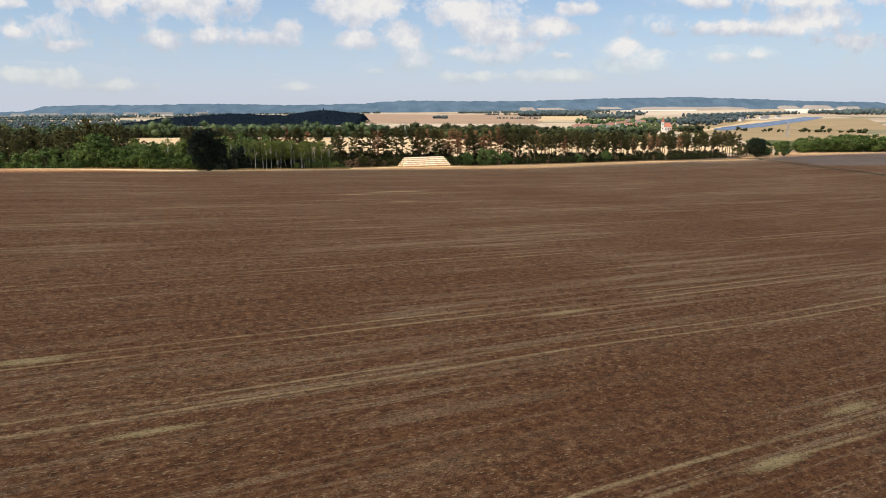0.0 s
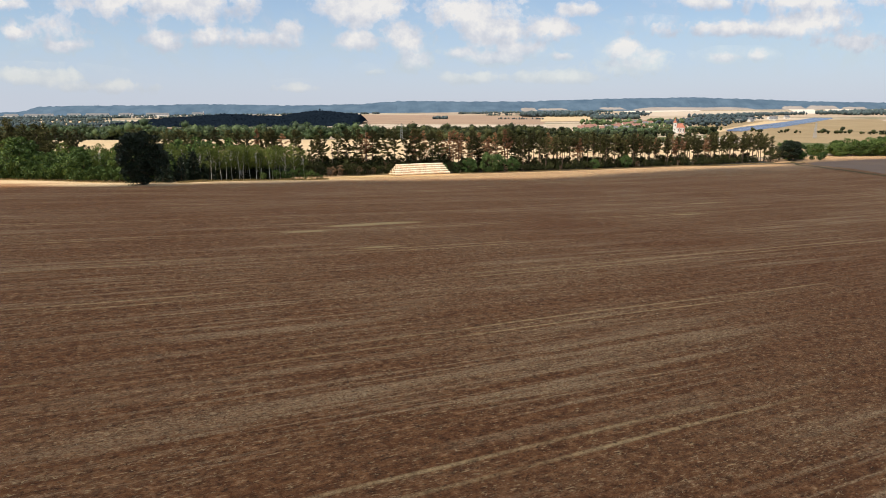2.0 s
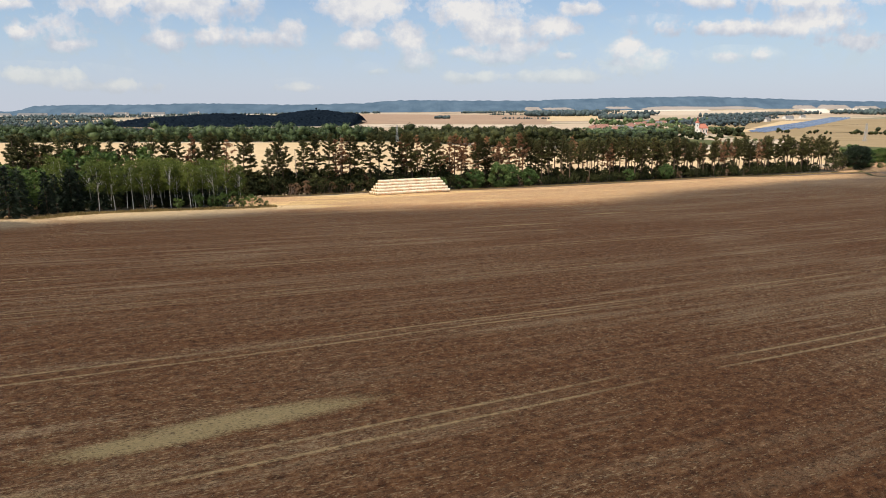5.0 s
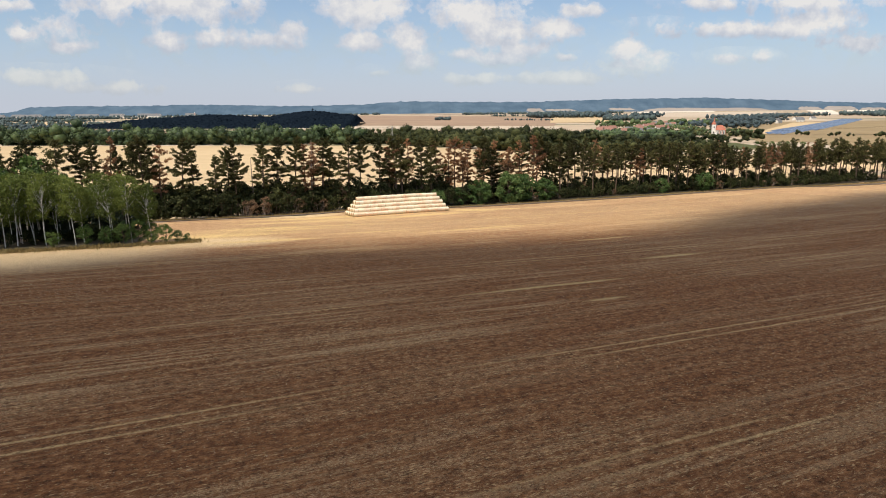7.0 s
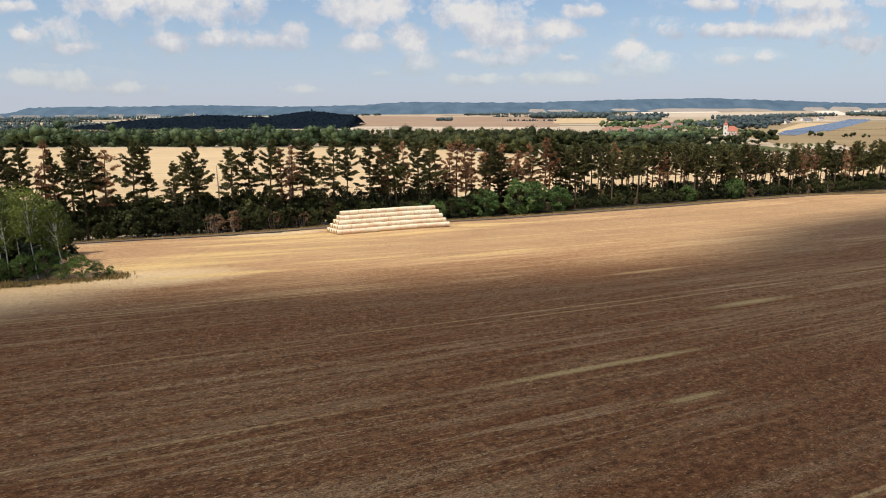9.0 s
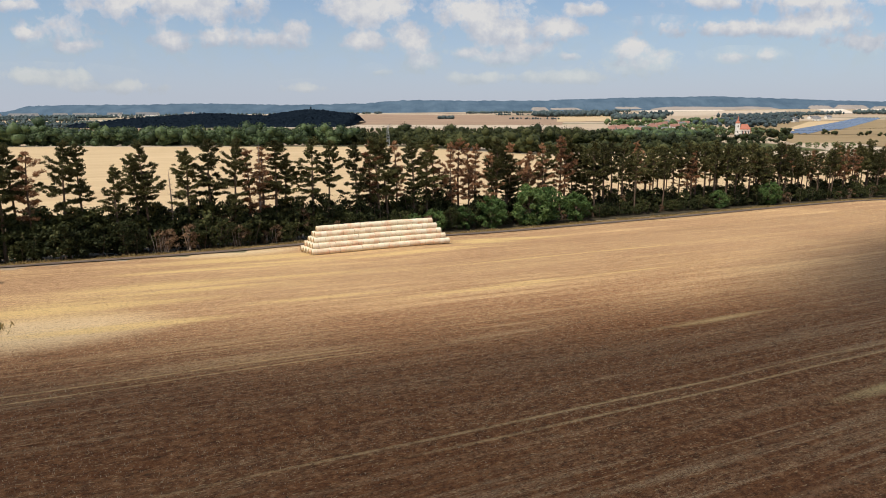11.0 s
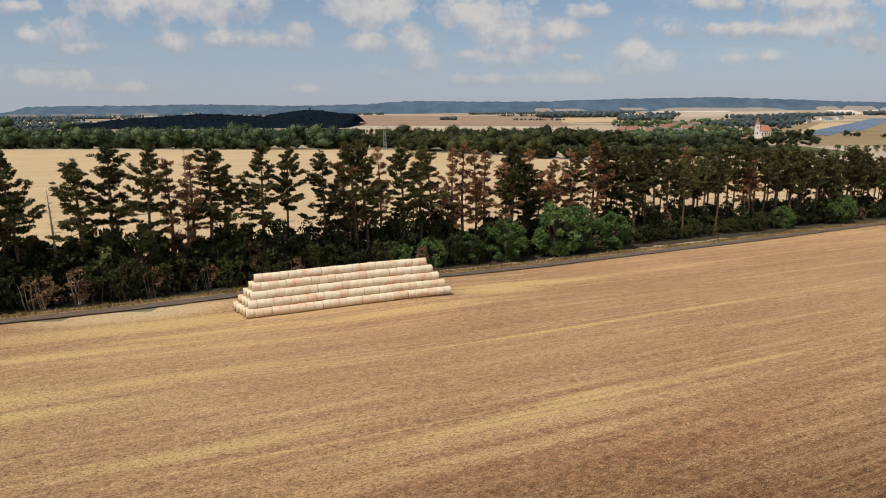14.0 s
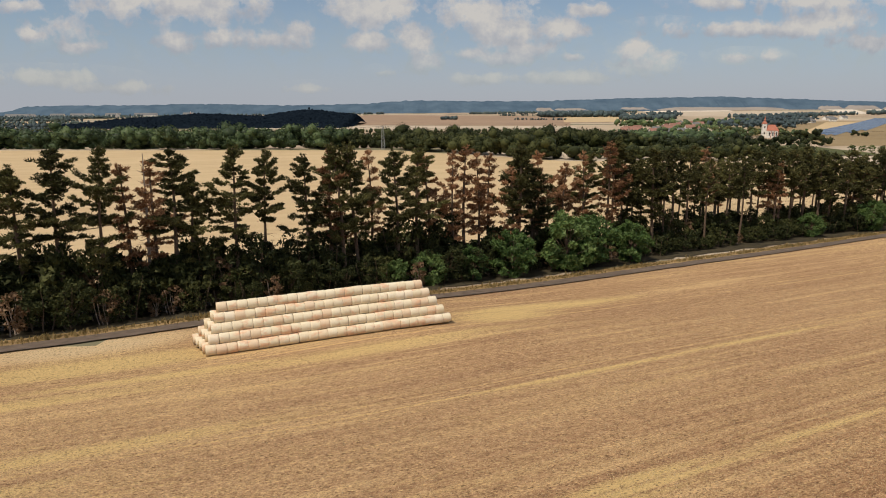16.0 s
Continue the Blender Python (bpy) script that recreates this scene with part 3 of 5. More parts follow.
def parcel(name, corners, mat, lift, label, n=24, m=24):
    """A draped four-cornered piece of land, corners in order round it."""
    a, b, c, d = [np.array(p, float) for p in corners]
    s, t = np.meshgrid(np.linspace(0, 1, n), np.linspace(0, 1, m), indexing="ij")
    s, t = s[..., None], t[..., None]
    p = (a * (1 - s) + b * s) * (1 - t) + (d * (1 - s) + c * s) * t
    z = ground(p[..., 0], p[..., 1]) + lift
    v = np.concatenate([p, z[..., None]], -1).reshape(-1, 3)
    ob = new(name, mesh_data(name, v, grid_faces(n, m), [mat], None, True))
    return tagged(ob, label, "field", kind="structure")


def strip(name, pts, half, mat, lift, label, category):
    """A ribbon of land along a line of places."""
    pts = np.array(pts, float)
    seg = np.concatenate([[0], np.cumsum(np.hypot(*np.diff(pts, axis=0).T))])
    s = np.arange(0, seg[-1], 3.0)
    c = np.stack([np.interp(s, seg, pts[:, 0]), np.interp(s, seg, pts[:, 1])], 1)
    d = np.gradient(c, axis=0)
    d /= np.linalg.norm(d, axis=1)[:, None]
    nrm = np.stack([-d[:, 1], d[:, 0]], 1)
    rng = np.random.default_rng(len(pts) * 7 + int(half * 10))
    cols = np.linspace(-half, half, 5)
    jit = rng.normal(0, 0.06 * half, (len(s), 5)) * np.array([1, 0, 0, 0, 1])
    p = c[:, None, :] + nrm[:, None, :] * (cols + jit)[..., None]
    z = ground(p[..., 0], p[..., 1]) + lift
    v = np.concatenate([p, z[..., None]], -1).reshape(-1, 3)
    ob = new(name, mesh_data(name, v, grid_faces(len(s), 5), [mat], None, True))
    return tagged(ob, label, category, kind="structure")


build_ground()
straw_litter()
EDGE = [(-110, -38), (-60, -14), (-26, 3.7), (-6.4, 13.6), (29, 31.8), (48, 42), (72, 56), (109, 76), (152, 100), (200, 121), (262, 140), (300, 146)]
LANE_V = [(x - 0.0, y - 0.0) for x, y in EDGE]
strip("verge", [(x - 1.35, y + 2.5) for x, y in EDGE], 2.3, M_VERGE, 0.15, "dry yellow grass verge beside the lane", "verge")
strip("road", LANE_V, 1.7, M_ROAD, 0.2, "narrow worn asphalt lane below the trees", "road")
strip("woodland_floor", [row_place(k, 5.5) for k in range(-100, 345, 12)], 9.5, M_FLOOR, 0.15, "dark floor under the tree row", "ground")
parcel("wheat_field", [(-420, -172), (0, 45), (0, 370), (-520, 392)], M_WHEAT, 0.14, "ripe golden wheat field behind the trees", 100, 90)
parcel("wheat_field", [(0, 45), (100, 96.7), (100, 284), (0, 370)], M_WHEAT, 0.14, "ripe golden wheat field behind the trees", 40, 60)
parcel("wheat_field", [(100, 96.7), (330, 215), (330, 252), (100, 284)], M_WHEAT, 0.14, "ripe golden wheat field behind the trees", 60, 40)


# ---- plants ----
def tube(pts, radii, sides=6):
    pts = np.asarray(pts, float)
    v, f = [], []
    for i, (p, r) in enumerate(zip(pts, radii)):
        d = pts[min(i + 1, len(pts) - 1)] - pts[max(i - 1, 0)]
        d /= np.linalg.norm(d) + 1e-9
        a = np.cross(d, (0.3, 1, 0.1) if abs(d[1]) < 0.9 else (1, 0, 0))
        a /= np.linalg.norm(a)
        b = np.cross(d, a)
        for k in range(sides):
            an = 2 * math.pi * k / sides
            v.append(p + r * (math.cos(an) * a + math.sin(an) * b))
    for i in range(len(pts) - 1):
        for k in range(sides):
            f.append((i * sides + k, i * sides + (k + 1) % sides, (i + 1) * sides + (k + 1) % sides, (i + 1) * sides + k))
    return np.array(v), f


def pine_meshes(seed, h=22.0, bare=0.42, spread=4.2, branches=34, fill=1.0, mat=None, bark=None, lean=0.4, coarse=1.0):
    """A tall pine with a long bare trunk and an open, layered crown."""
    rng = np.random.default_rng(seed)
    wood, crown = Pile(), Pile()
    bend = rng.normal(0, lean, 2)
    zs = np.linspace(0, 1, 9)
    path = np.stack([bend[0] * zs ** 2 + 0.12 * np.sin(zs * 7 + seed), bend[1] * zs ** 2 + 0.1 * np.cos(zs * 6), zs * h], 1)
    wood.add(*tube(path, 0.30 * (1 - zs) ** 0.8 + 0.04, 7))

    def on_trunk(f):
        return np.array([np.interp(f, zs, path[:, k]) for k in range(3)])
    for _ in range(16):                     # dead snags on the bare trunk
        f = rng.uniform(0.2, bare + 0.1)
        an, ln = rng.uniform(0, 6.28), rng.uniform(0.4, 2.6)
        p = on_trunk(f)
        e = p + np.array([math.cos(an) * ln, math.sin(an) * ln, rng.uniform(-0.5, 0.2)])
        wood.add(*tube([p, (p + e) / 2 + (0, 0, 0.08), e], [0.035, 0.025, 0.01], 3))
    heavy = rng.uniform(0, 6.28)
    for i in range(branches):
        s = (i // 4 * 4 + rng.uniform(0, 2.3)) / branches
        if rng.uniform() < 0.12:
            continue
        f = bare + (0.985 - bare) * s
        an = i * 2.4 + rng.normal(0, 0.5)
        reach = spread * (0.35 + 0.65 * math.sin(math.pi * min(1, 0.30 + 0.5 * s))) * (1.03 - s) ** 0.52
        reach *= rng.uniform(0.38, 1.2) * (1 + 0.3 * math.cos(an - heavy)) * (0.6 + 0.4 * min(1.0, s / 0.3))
        p = on_trunk(f)
        rise = rng.uniform(-0.32, 0.10) + 0.55 * s
        ts = np.linspace(0, 1, 5)
        d = np.array([math.cos(an), math.sin(an)])
        bp = np.stack([p[0] + d[0] * reach * ts, p[1] + d[1] * reach * ts, p[2] + reach * (rise * ts + 0.18 * ts ** 2 - 0.1 * np.sin(ts * 3.1))], 1)
        bp[1:, :2] += rng.normal(0, 0.06 * reach, (4, 2))
        wood.add(*tube(bp[::2], 0.055 * (1 - ts[::2]) + 0.012, 3))
        pads = int((2.5 + reach * 2.3) * fill / coarse ** 0.7)
        count = int(34 / coarse ** 1.25)
        for _ in range(pads):               # flat pads of needles towards the branch's end
            t = rng.uniform(0.25, 1.02) ** 0.8
            c = np.array([np.interp(t, ts, bp[:, k]) for k in range(3)])
            away = rng.normal(0, 0.08 + 0.14 * reach * t)
            c = c + np.array([-d[1] * away, d[0] * away, rng.normal(0.08, 0.12)])
            r = rng.uniform(0.34, 0.60) * coarse ** 0.3
            out = unit(rng.normal(size=(count, 3)))
            foot = c + out * (r, r, r * 0.45) * rng.uniform(0.15, 1.0, (count, 1)) ** 0.5
            ax = unit(out * 0.8 + rng.normal(0, 0.45, (count, 3)) + (d[0] * 0.35, d[1] * 0.35, 0.35))
            crown.sprays(foot - ax * 0.08, ax, rng.uniform(0.24, 0.42, count) * coarse ** 0.75, rng.uniform(0.13, 0.24, count) * coarse ** 0.75, rng)
    if fill > 0:
        for _ in range(int(10 * fill)):
            c = on_trunk(rng.uniform(0.93, 1.0)) + rng.normal(0, 0.25, 3)
            ax = unit(rng.normal(size=(16, 3)) + (0, 0, 0.6))
            crown.sprays(c + ax * 0.03, ax, rng.uniform(0.3, 0.55, 16), rng.uniform(0.09, 0.16, 16), rng)
    return {"trunk": wood.mesh("pine_trunk", [bark or M_PINE_BARK]), "crown": crown.mesh("pine_crown", [mat or M_NEEDLE]) if fill > 0 else None}


def broad_meshes(seed, h, width, stem, lumps, per, leaf, mat, bark, trunk_r=0.2, lump_r=0.16, droop=0.0, stems=1, bottom=0.0, limbs=3):
    """A broad-leaved tree or shrub: limbs, and heaps of leaves with gaps between them."""
    rng = np.random.default_rng(seed)
    wood, crown = Pile(), Pile()
    mid = (stem + h) / 2
    half = (h - stem) / 2
    for k in range(stems):
        off = rng.normal(0, 0.12 * width * (stems > 1), 2)
        zs = np.linspace(0, 1, 6)
        path = np.stack([off[0] * (1 + zs) + 0.15 * np.sin(zs * 5 + k + seed), off[1] * (1 + zs) + 0.15 * np.cos(zs * 4 + k), zs * h * 0.88], 1)
        wood.add(*tube(path, trunk_r * (1 - zs) ** 0.9 + 0.02, 6))
    heaps = []
    for i in range(lumps):
        d = rng.normal(size=3)
        d /= np.linalg.norm(d)
        if bottom and d[2] < -bottom:
            d[2] = -bottom
        r = rng.uniform(0.45, 1.0) ** 0.6
        w = width / 2 * (1 + 0.18 * math.sin(3 * math.atan2(d[1], d[0]) + seed))
        c = np.array([d[0] * w * r, d[1] * w * r, mid + d[2] * half * r])
        heaps.append(c)
        if i % limbs == 0:
            a = np.array([0, 0, stem + (c[2] - stem) * 0.45])
            m = (a + c) / 2 + rng.normal(0, 0.15, 3)
            wood.add(*tube([a, m, c], [trunk_r * 0.35, trunk_r * 0.22, 0.015], 4))
    for c in heaps:
        rr = lump_r * width * rng.uniform(0.65, 1.25)
        d = unit(rng.normal(size=(per, 3)))
        d[:, 2] = np.abs(d[:, 2]) * np.where(rng.uniform(size=per) < 0.72, 1, -1)
        p = c + d * rr * rng.uniform(0.55, 1.05, (per, 1)) * (1, 1, 0.8)
        ax = unit(rng.normal(size=(per, 3)) * 0.9 + d * 0.5 - np.array([0, 0, droop]))
        crown.sprays(p - ax * leaf * 0.5, ax, leaf * rng.uniform(0.8, 1.5, per), leaf * rng.uniform(0.6, 1.05, per), rng)
    return {"trunk": wood.mesh("trunk", [bark]), "crown": crown.mesh("crown", [mat])}


def spruce_meshes(seed, h, width, mat):
    """A dense conical conifer, branches down to the ground."""
    rng = np.random.default_rng(seed)
    wood, crown = Pile(), Pile()
    wood.add(*tube([(0, 0, 0), (0, 0, h * 0.5), (0, 0, h)], [0.18, 0.1, 0.015], 6))
    n = 50
    for i in range(n):
        s = (i + rng.uniform(0, 1)) / n
        z = h * (0.05 + 0.93 * s)
        an = i * 2.4 + rng.normal(0, 0.3)
        reach = width / 2 * (1 - s) ** 0.75 * rng.uniform(0.7, 1.15) + 0.15
        d = np.array([math.cos(an), math.sin(an), -0.25])
        k = int(10 + reach * 14)
        t = rng.uniform(0.15, 1.0, k) ** 0.7
        p = np.array([0, 0, z]) + d * reach * t[:, None] + rng.normal(0, 0.12 + 0.08 * reach, (k, 3)) * (1, 1, 0.5)
        ax = unit(d + rng.normal(0, 0.5, (k, 3)))
        crown.sprays(p, ax, rng.uniform(0.5, 0.95, k), rng.uniform(0.25, 0.42, k), rng)
        wood.add(*tube([(0, 0, z), (d * reach * 0.8 + (0, 0, z)).tolist()], [0.03, 0.008], 3))
    return {"trunk": wood.mesh("trunk", [M_PINE_BARK]), "crown": crown.mesh("crown", [mat])}


def plant(name, meshes, x, y, size, turn, label, category, group, tilt=0.0, flat=1.0):
    """One plant on the ground, of a trunk and a crown."""
    root = new(name)
    z = float(ground(x, y)) - 0.15
    root.matrix_world = pose(x, y, z, tilt, 0, turn) @ Matrix.Diagonal((size * flat, size * flat, size, 1))
    for part_name, me in meshes.items():
        if me is not None:
            ob = new(part_name, me)
            ob.parent = root
    return tagged(root, label, category, group)


PINES = [pine_meshes(11 + k, 22, (0.38, 0.50, 0.35, 0.44, 0.55)[k], (4.7, 4.3, 5.0, 4.5, 4.1)[k], (52, 46, 56, 48, 42)[k], 1.2) for k in range(5)]
LIGHT_PINES = [pine_meshes(14 + 7 * k, 22, (0.50, 0.57, 0.46, 0.54)[k], (4.6, 4.2, 4.8, 4.3)[k], (40, 36, 42, 36)[k], 1.2, None, None, 0.4, 1.7) for k in range(4)]
FAR_PINES = [pine_meshes(214 + 7 * k, 22, (0.44, 0.53, 0.49)[k], (4.8, 4.5, 5.0)[k], (38, 34, 38)[k], 1.3, None, None, 0.4, 2.3) for k in range(3)]
LIGHT_BROWN = pine_meshes(37, 22, 0.40, 4.3, 36, 0.9, M_BROWN, None, 0.4, 2.0)
BROWN_PINES = [pine_meshes(31 + k, 22, 0.34, 4.3, 44, 0.9, M_BROWN, None, 0.4, 1.3) for k in range(2)]
MIXED_PINE = pine_meshes(41, 22, 0.40, 4.0, 38, 0.95, M_BROWN, None, 0.4, 1.3)
BARE_PINE = pine_meshes(51, 22, 0.35, 2.6, 40, 0.0, None, M_DEAD_BARK)
SHRUBS = [broad_meshes(61 + k, 7.0, 5.5, 0.3, 30, 46, 0.33, M_SHRUB, M_PINE_BARK, 0.1, 0.17, 0, 3, 0.8) for k in range(3)]
LIGHT_SHRUBS = [broad_meshes(161 + k, 7.0, 5.5, 0.3, 30, 40, 0.50, M_SHRUB, M_PINE_BARK, 0.1, 0.17, 0, 2, 0.8, 7) for k in range(3)]
DRY_SHRUB = broad_meshes(66, 5.5, 4.0, 0.4, 16, 30, 0.36, M_DRY_SHRUB, M_DEAD_BARK, 0.08, 0.17, 0, 3)
WALNUTS = [broad_meshes(71 + k, 11.0, 9.6, 0.3, 74, 70, 0.55, M_WALNUT, M_PINE_BARK, 0.22, 0.13, 0.3) for k in range(2)]
GREENS = [broad_meshes(81 + k, 12.0, 8.5, 1.5, 46, 55, 0.45, M_LEAF, M_PINE_BARK, 0.2, 0.14) for k in range(2)]
WOOD_GREENS = [broad_meshes(181 + k, 12.0, 8.5, 0.8, 44, 27, 0.66, M_LEAF, M_PINE_BARK, 0.2, 0.14, 0, 1, 0, 7) for k in range(3)]
BIRCHES = [broad_meshes(91 + k, 14.0, 4.4 + 0.5 * k, 4.6, 44, 46, 0.30, M_BIRCH, M_BIRCH_BARK, 0.085, 0.19, 0.5) for k in range(4)]
BUSHES = [broad_meshes(131 + k, 9.0, 11.0, 0.0, 70, 55, 0.55, M_LEAF, M_PINE_BARK, 0.16, 0.12, 0, 3, 0.85) for k in range(2)]
SPRUCES = [spruce_meshes(101 + k, 11.0, 4.5, M_SPRUCE) for k in range(2)]

PINE_LABEL = "tall scots pine with a bare trunk and dark green crown"
BROWN_LABEL = "tall pine dried to reddish brown needles"
BARE_LABEL = "dead leafless pine with grey branches"


def pine_row():
    """The pines along the lane: metres along the row, metres behind its front, height, state."""
    g, b, d = 0, 1, 2
    known = ((3.4, 5, 22, g), (7.9, 5, 24, g), (12.9, 4, 24.5, g), (16.6, 5, 22, b), (18.9, 6, 23.5, d), (20.2, 7, 22.5, b), (22.8, 5, 23.8, g), (24.6, 6, 21, g),
             (31.6, 4, 24, g), (36.2, 6, 23.5, g), (43, 4, 23, g), (47.7, 6, 24, b), (49.5, 4, 25, g), (52.5, 5, 24.7, g), (56, 7, 23.8, b), (59.6, 4, 23.8, g),
             (63.6, 4, 24, g), (67.7, 6, 22.6, b), (71, 4, 23.6, b), (74, 5, 24, b), (78.5, 6, 23, b))
    rng = np.random.default_rng(5)
    rows = list(known)
    k = 82.0
    while k < 345:
        rows.append((k, rng.uniform(2.5, 10), (rng.uniform(18, 24) if k < 130 else rng.uniform(17, 22.5)) + (3.5 if 115 < k < 120 else 1.6 if 106 < k < 200 else 0.0), b if rng.uniform() < (0.65 if k < 106 else 0.2) else g))
        k += rng.uniform(1.2, 4.4)
    rows += [(-0.3, 4, 17.5, d), (-5.2, 5, 23.5, g), (-6.9, 7, 21, g), (-11.2, 4, 18.5, g), (-17.7, 5, 23, g), (-20.8, 5, 23.8, g), (-26.8, 5, 21.5, b), (-28.9, 7, 23, g), (-31.4, 4, 24, g),
             (-33.6, 6, 22.5, g), (-37.4, 5, 21, g), (-39.6, 6, 23.5, b), (-43.6, 5, 22.5, g), (-46.2, 7, 23, g), (-52.5, 5, 23, g)]
    k = -58.0
    while k > -95:
        rows.append((k, rng.uniform(3, 9), rng.uniform(20, 24), b if rng.uniform() < 0.15 else g))
        k -= rng.uniform(2.2, 5.5)
    k = 128.0
    while k < 342:                          # a second line behind
        rows.append((k, rng.uniform(9, 14), rng.uniform(16, 21.5), b if rng.uniform() < 0.2 else g))
        k += rng.uniform(3.5, 9.5)
    k = -62.0
    while k > -92:
        rows.append((k, rng.uniform(9.3, 15), rng.uniform(17, 23.5), b if rng.uniform() < 0.15 else g))
        k -= rng.uniform(1.8, 3.4)
    for i, (k, off, h, state) in enumerate(rows):
        x, y = row_place(k, off)
        h += 0.5
        if state == d:
            me, label = BARE_PINE, BARE_LABEL
        elif state == b:
            me, label = LIGHT_BROWN if k > 125 or off > 9 else (BROWN_PINES + [MIXED_PINE])[i % 3], BROWN_LABEL
        else:
            me, label = FAR_PINES[i % 3] if k > 185 or (k < -13 and off > 9) else LIGHT_PINES[i % 4] if k > 125 or off > 9 or k < -48 else PINES[i % 5], PINE_LABEL
        plant("pine_tree", me, x, y, h / 22.0, rng.uniform(0, 360), label, "pine tree", "pines along the lane", rng.normal(0, 1.5), rng.uniform(0.86, 1.18))


def scatter(name, mat, spots, label, category):
    """Many plants that nobody could count, joined in one mesh: shape, place, size and turn of each."""
    pile = Pile()
    for me, x, y, size, turn in spots:
        v = np.empty(len(me.vertices) * 3)
        me.vertices.foreach_get("co", v)
        v = v.reshape(-1, 3)
        c, d = math.cos(turn), math.sin(turn)
        v = np.stack([v[:, 0] * c - v[:, 1] * d, v[:, 0] * d + v[:, 1] * c, v[:, 2]], 1) * size + (x, y, float(ground(x, y)) - 0.15)
        f = np.empty(len(me.loops), np.int32)
        me.loops.foreach_get("vertex_index", f)
        pile.v.append(v)
        pile.f.extend(map(tuple, (f.reshape(-1, 3) + pile.n).tolist()))
        pile.n += len(v)
    tagged(new(name, pile.mesh(name, [mat])), label, category, kind="stuff")


def undergrowth():
    rng = np.random.default_rng(6)
    k = -92.0
    i = 0
    back = []
    while k < 330:
        for off in (rng.uniform(-0.5, 2.0), rng.uniform(3.5, 6.5), rng.uniform(7, 12)) + ((rng.uniform(4, 8),) if k < 74 else ()):
            x, y = row_place(k + rng.uniform(-1, 1), off)
            size = rng.uniform(0.75, 1.4) * (1.1 if k < 30 else 1.0 if k < 72 else 0.9 if k < 125 else 0.8) * (0.75 if off < 2.5 else 1.0)
            turn = rng.uniform(0, 360)
            dry = rng.uniform() < 0.15
            i += 1
            if off > 3 and (off > 7 or k > 150 or k < -15):
                back.append((LIGHT_SHRUBS[i % 3]["crown"], x, y, size, turn))
                continue
            plant("shrub", DRY_SHRUB if dry else (SHRUBS if off < 3 and -15 < k < 95 else LIGHT_SHRUBS)[i % 3], x, y, size, turn,
                  "withered brown shrub under the pines" if dry else "dense dark green shrub under the pines", "shrub", "undergrowth of the tree row")
        k += rng.uniform(2.6, 4.0)
    for k in (-9, -2, 6, 13, 27, 34, 41, 46, 53, 61, 66, 70, 130, 144, 160, 176, 190, 214, 240, 262):
        x, y = row_place(k + rng.uniform(-1.5, 1.5), rng.uniform(3, 9))
        plant("understorey_tree", SHRUBS[k % 3], x, y, rng.uniform(1.5, 1.95) * (1 if k < 100 else 0.8), rng.uniform(0, 360), "dark leafy young tree among the pines", "tree", "young trees of the row", 0, 0.75)
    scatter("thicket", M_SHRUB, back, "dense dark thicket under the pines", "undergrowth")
    for k, off, size in ((73, 0, 0.6), (81, -1.5, 0.82), (94, -2.0, 1.08), (100.5, -1.5, 0.98), (111.5, -2.5, 0.82), (57, 0.5, 0.5), (64, 0.5, 0.58), (205, -1, 0.8), (180, 0, 0.6)):
        x, y = row_place(k, off)
        plant("walnut_tree", WALNUTS[int(k) % 2], x, y, size, k * 37, "bushy bright green broad-leaved tree in front of the pines", "tree", "bright trees by the lane")


pine_row()
undergrowth()


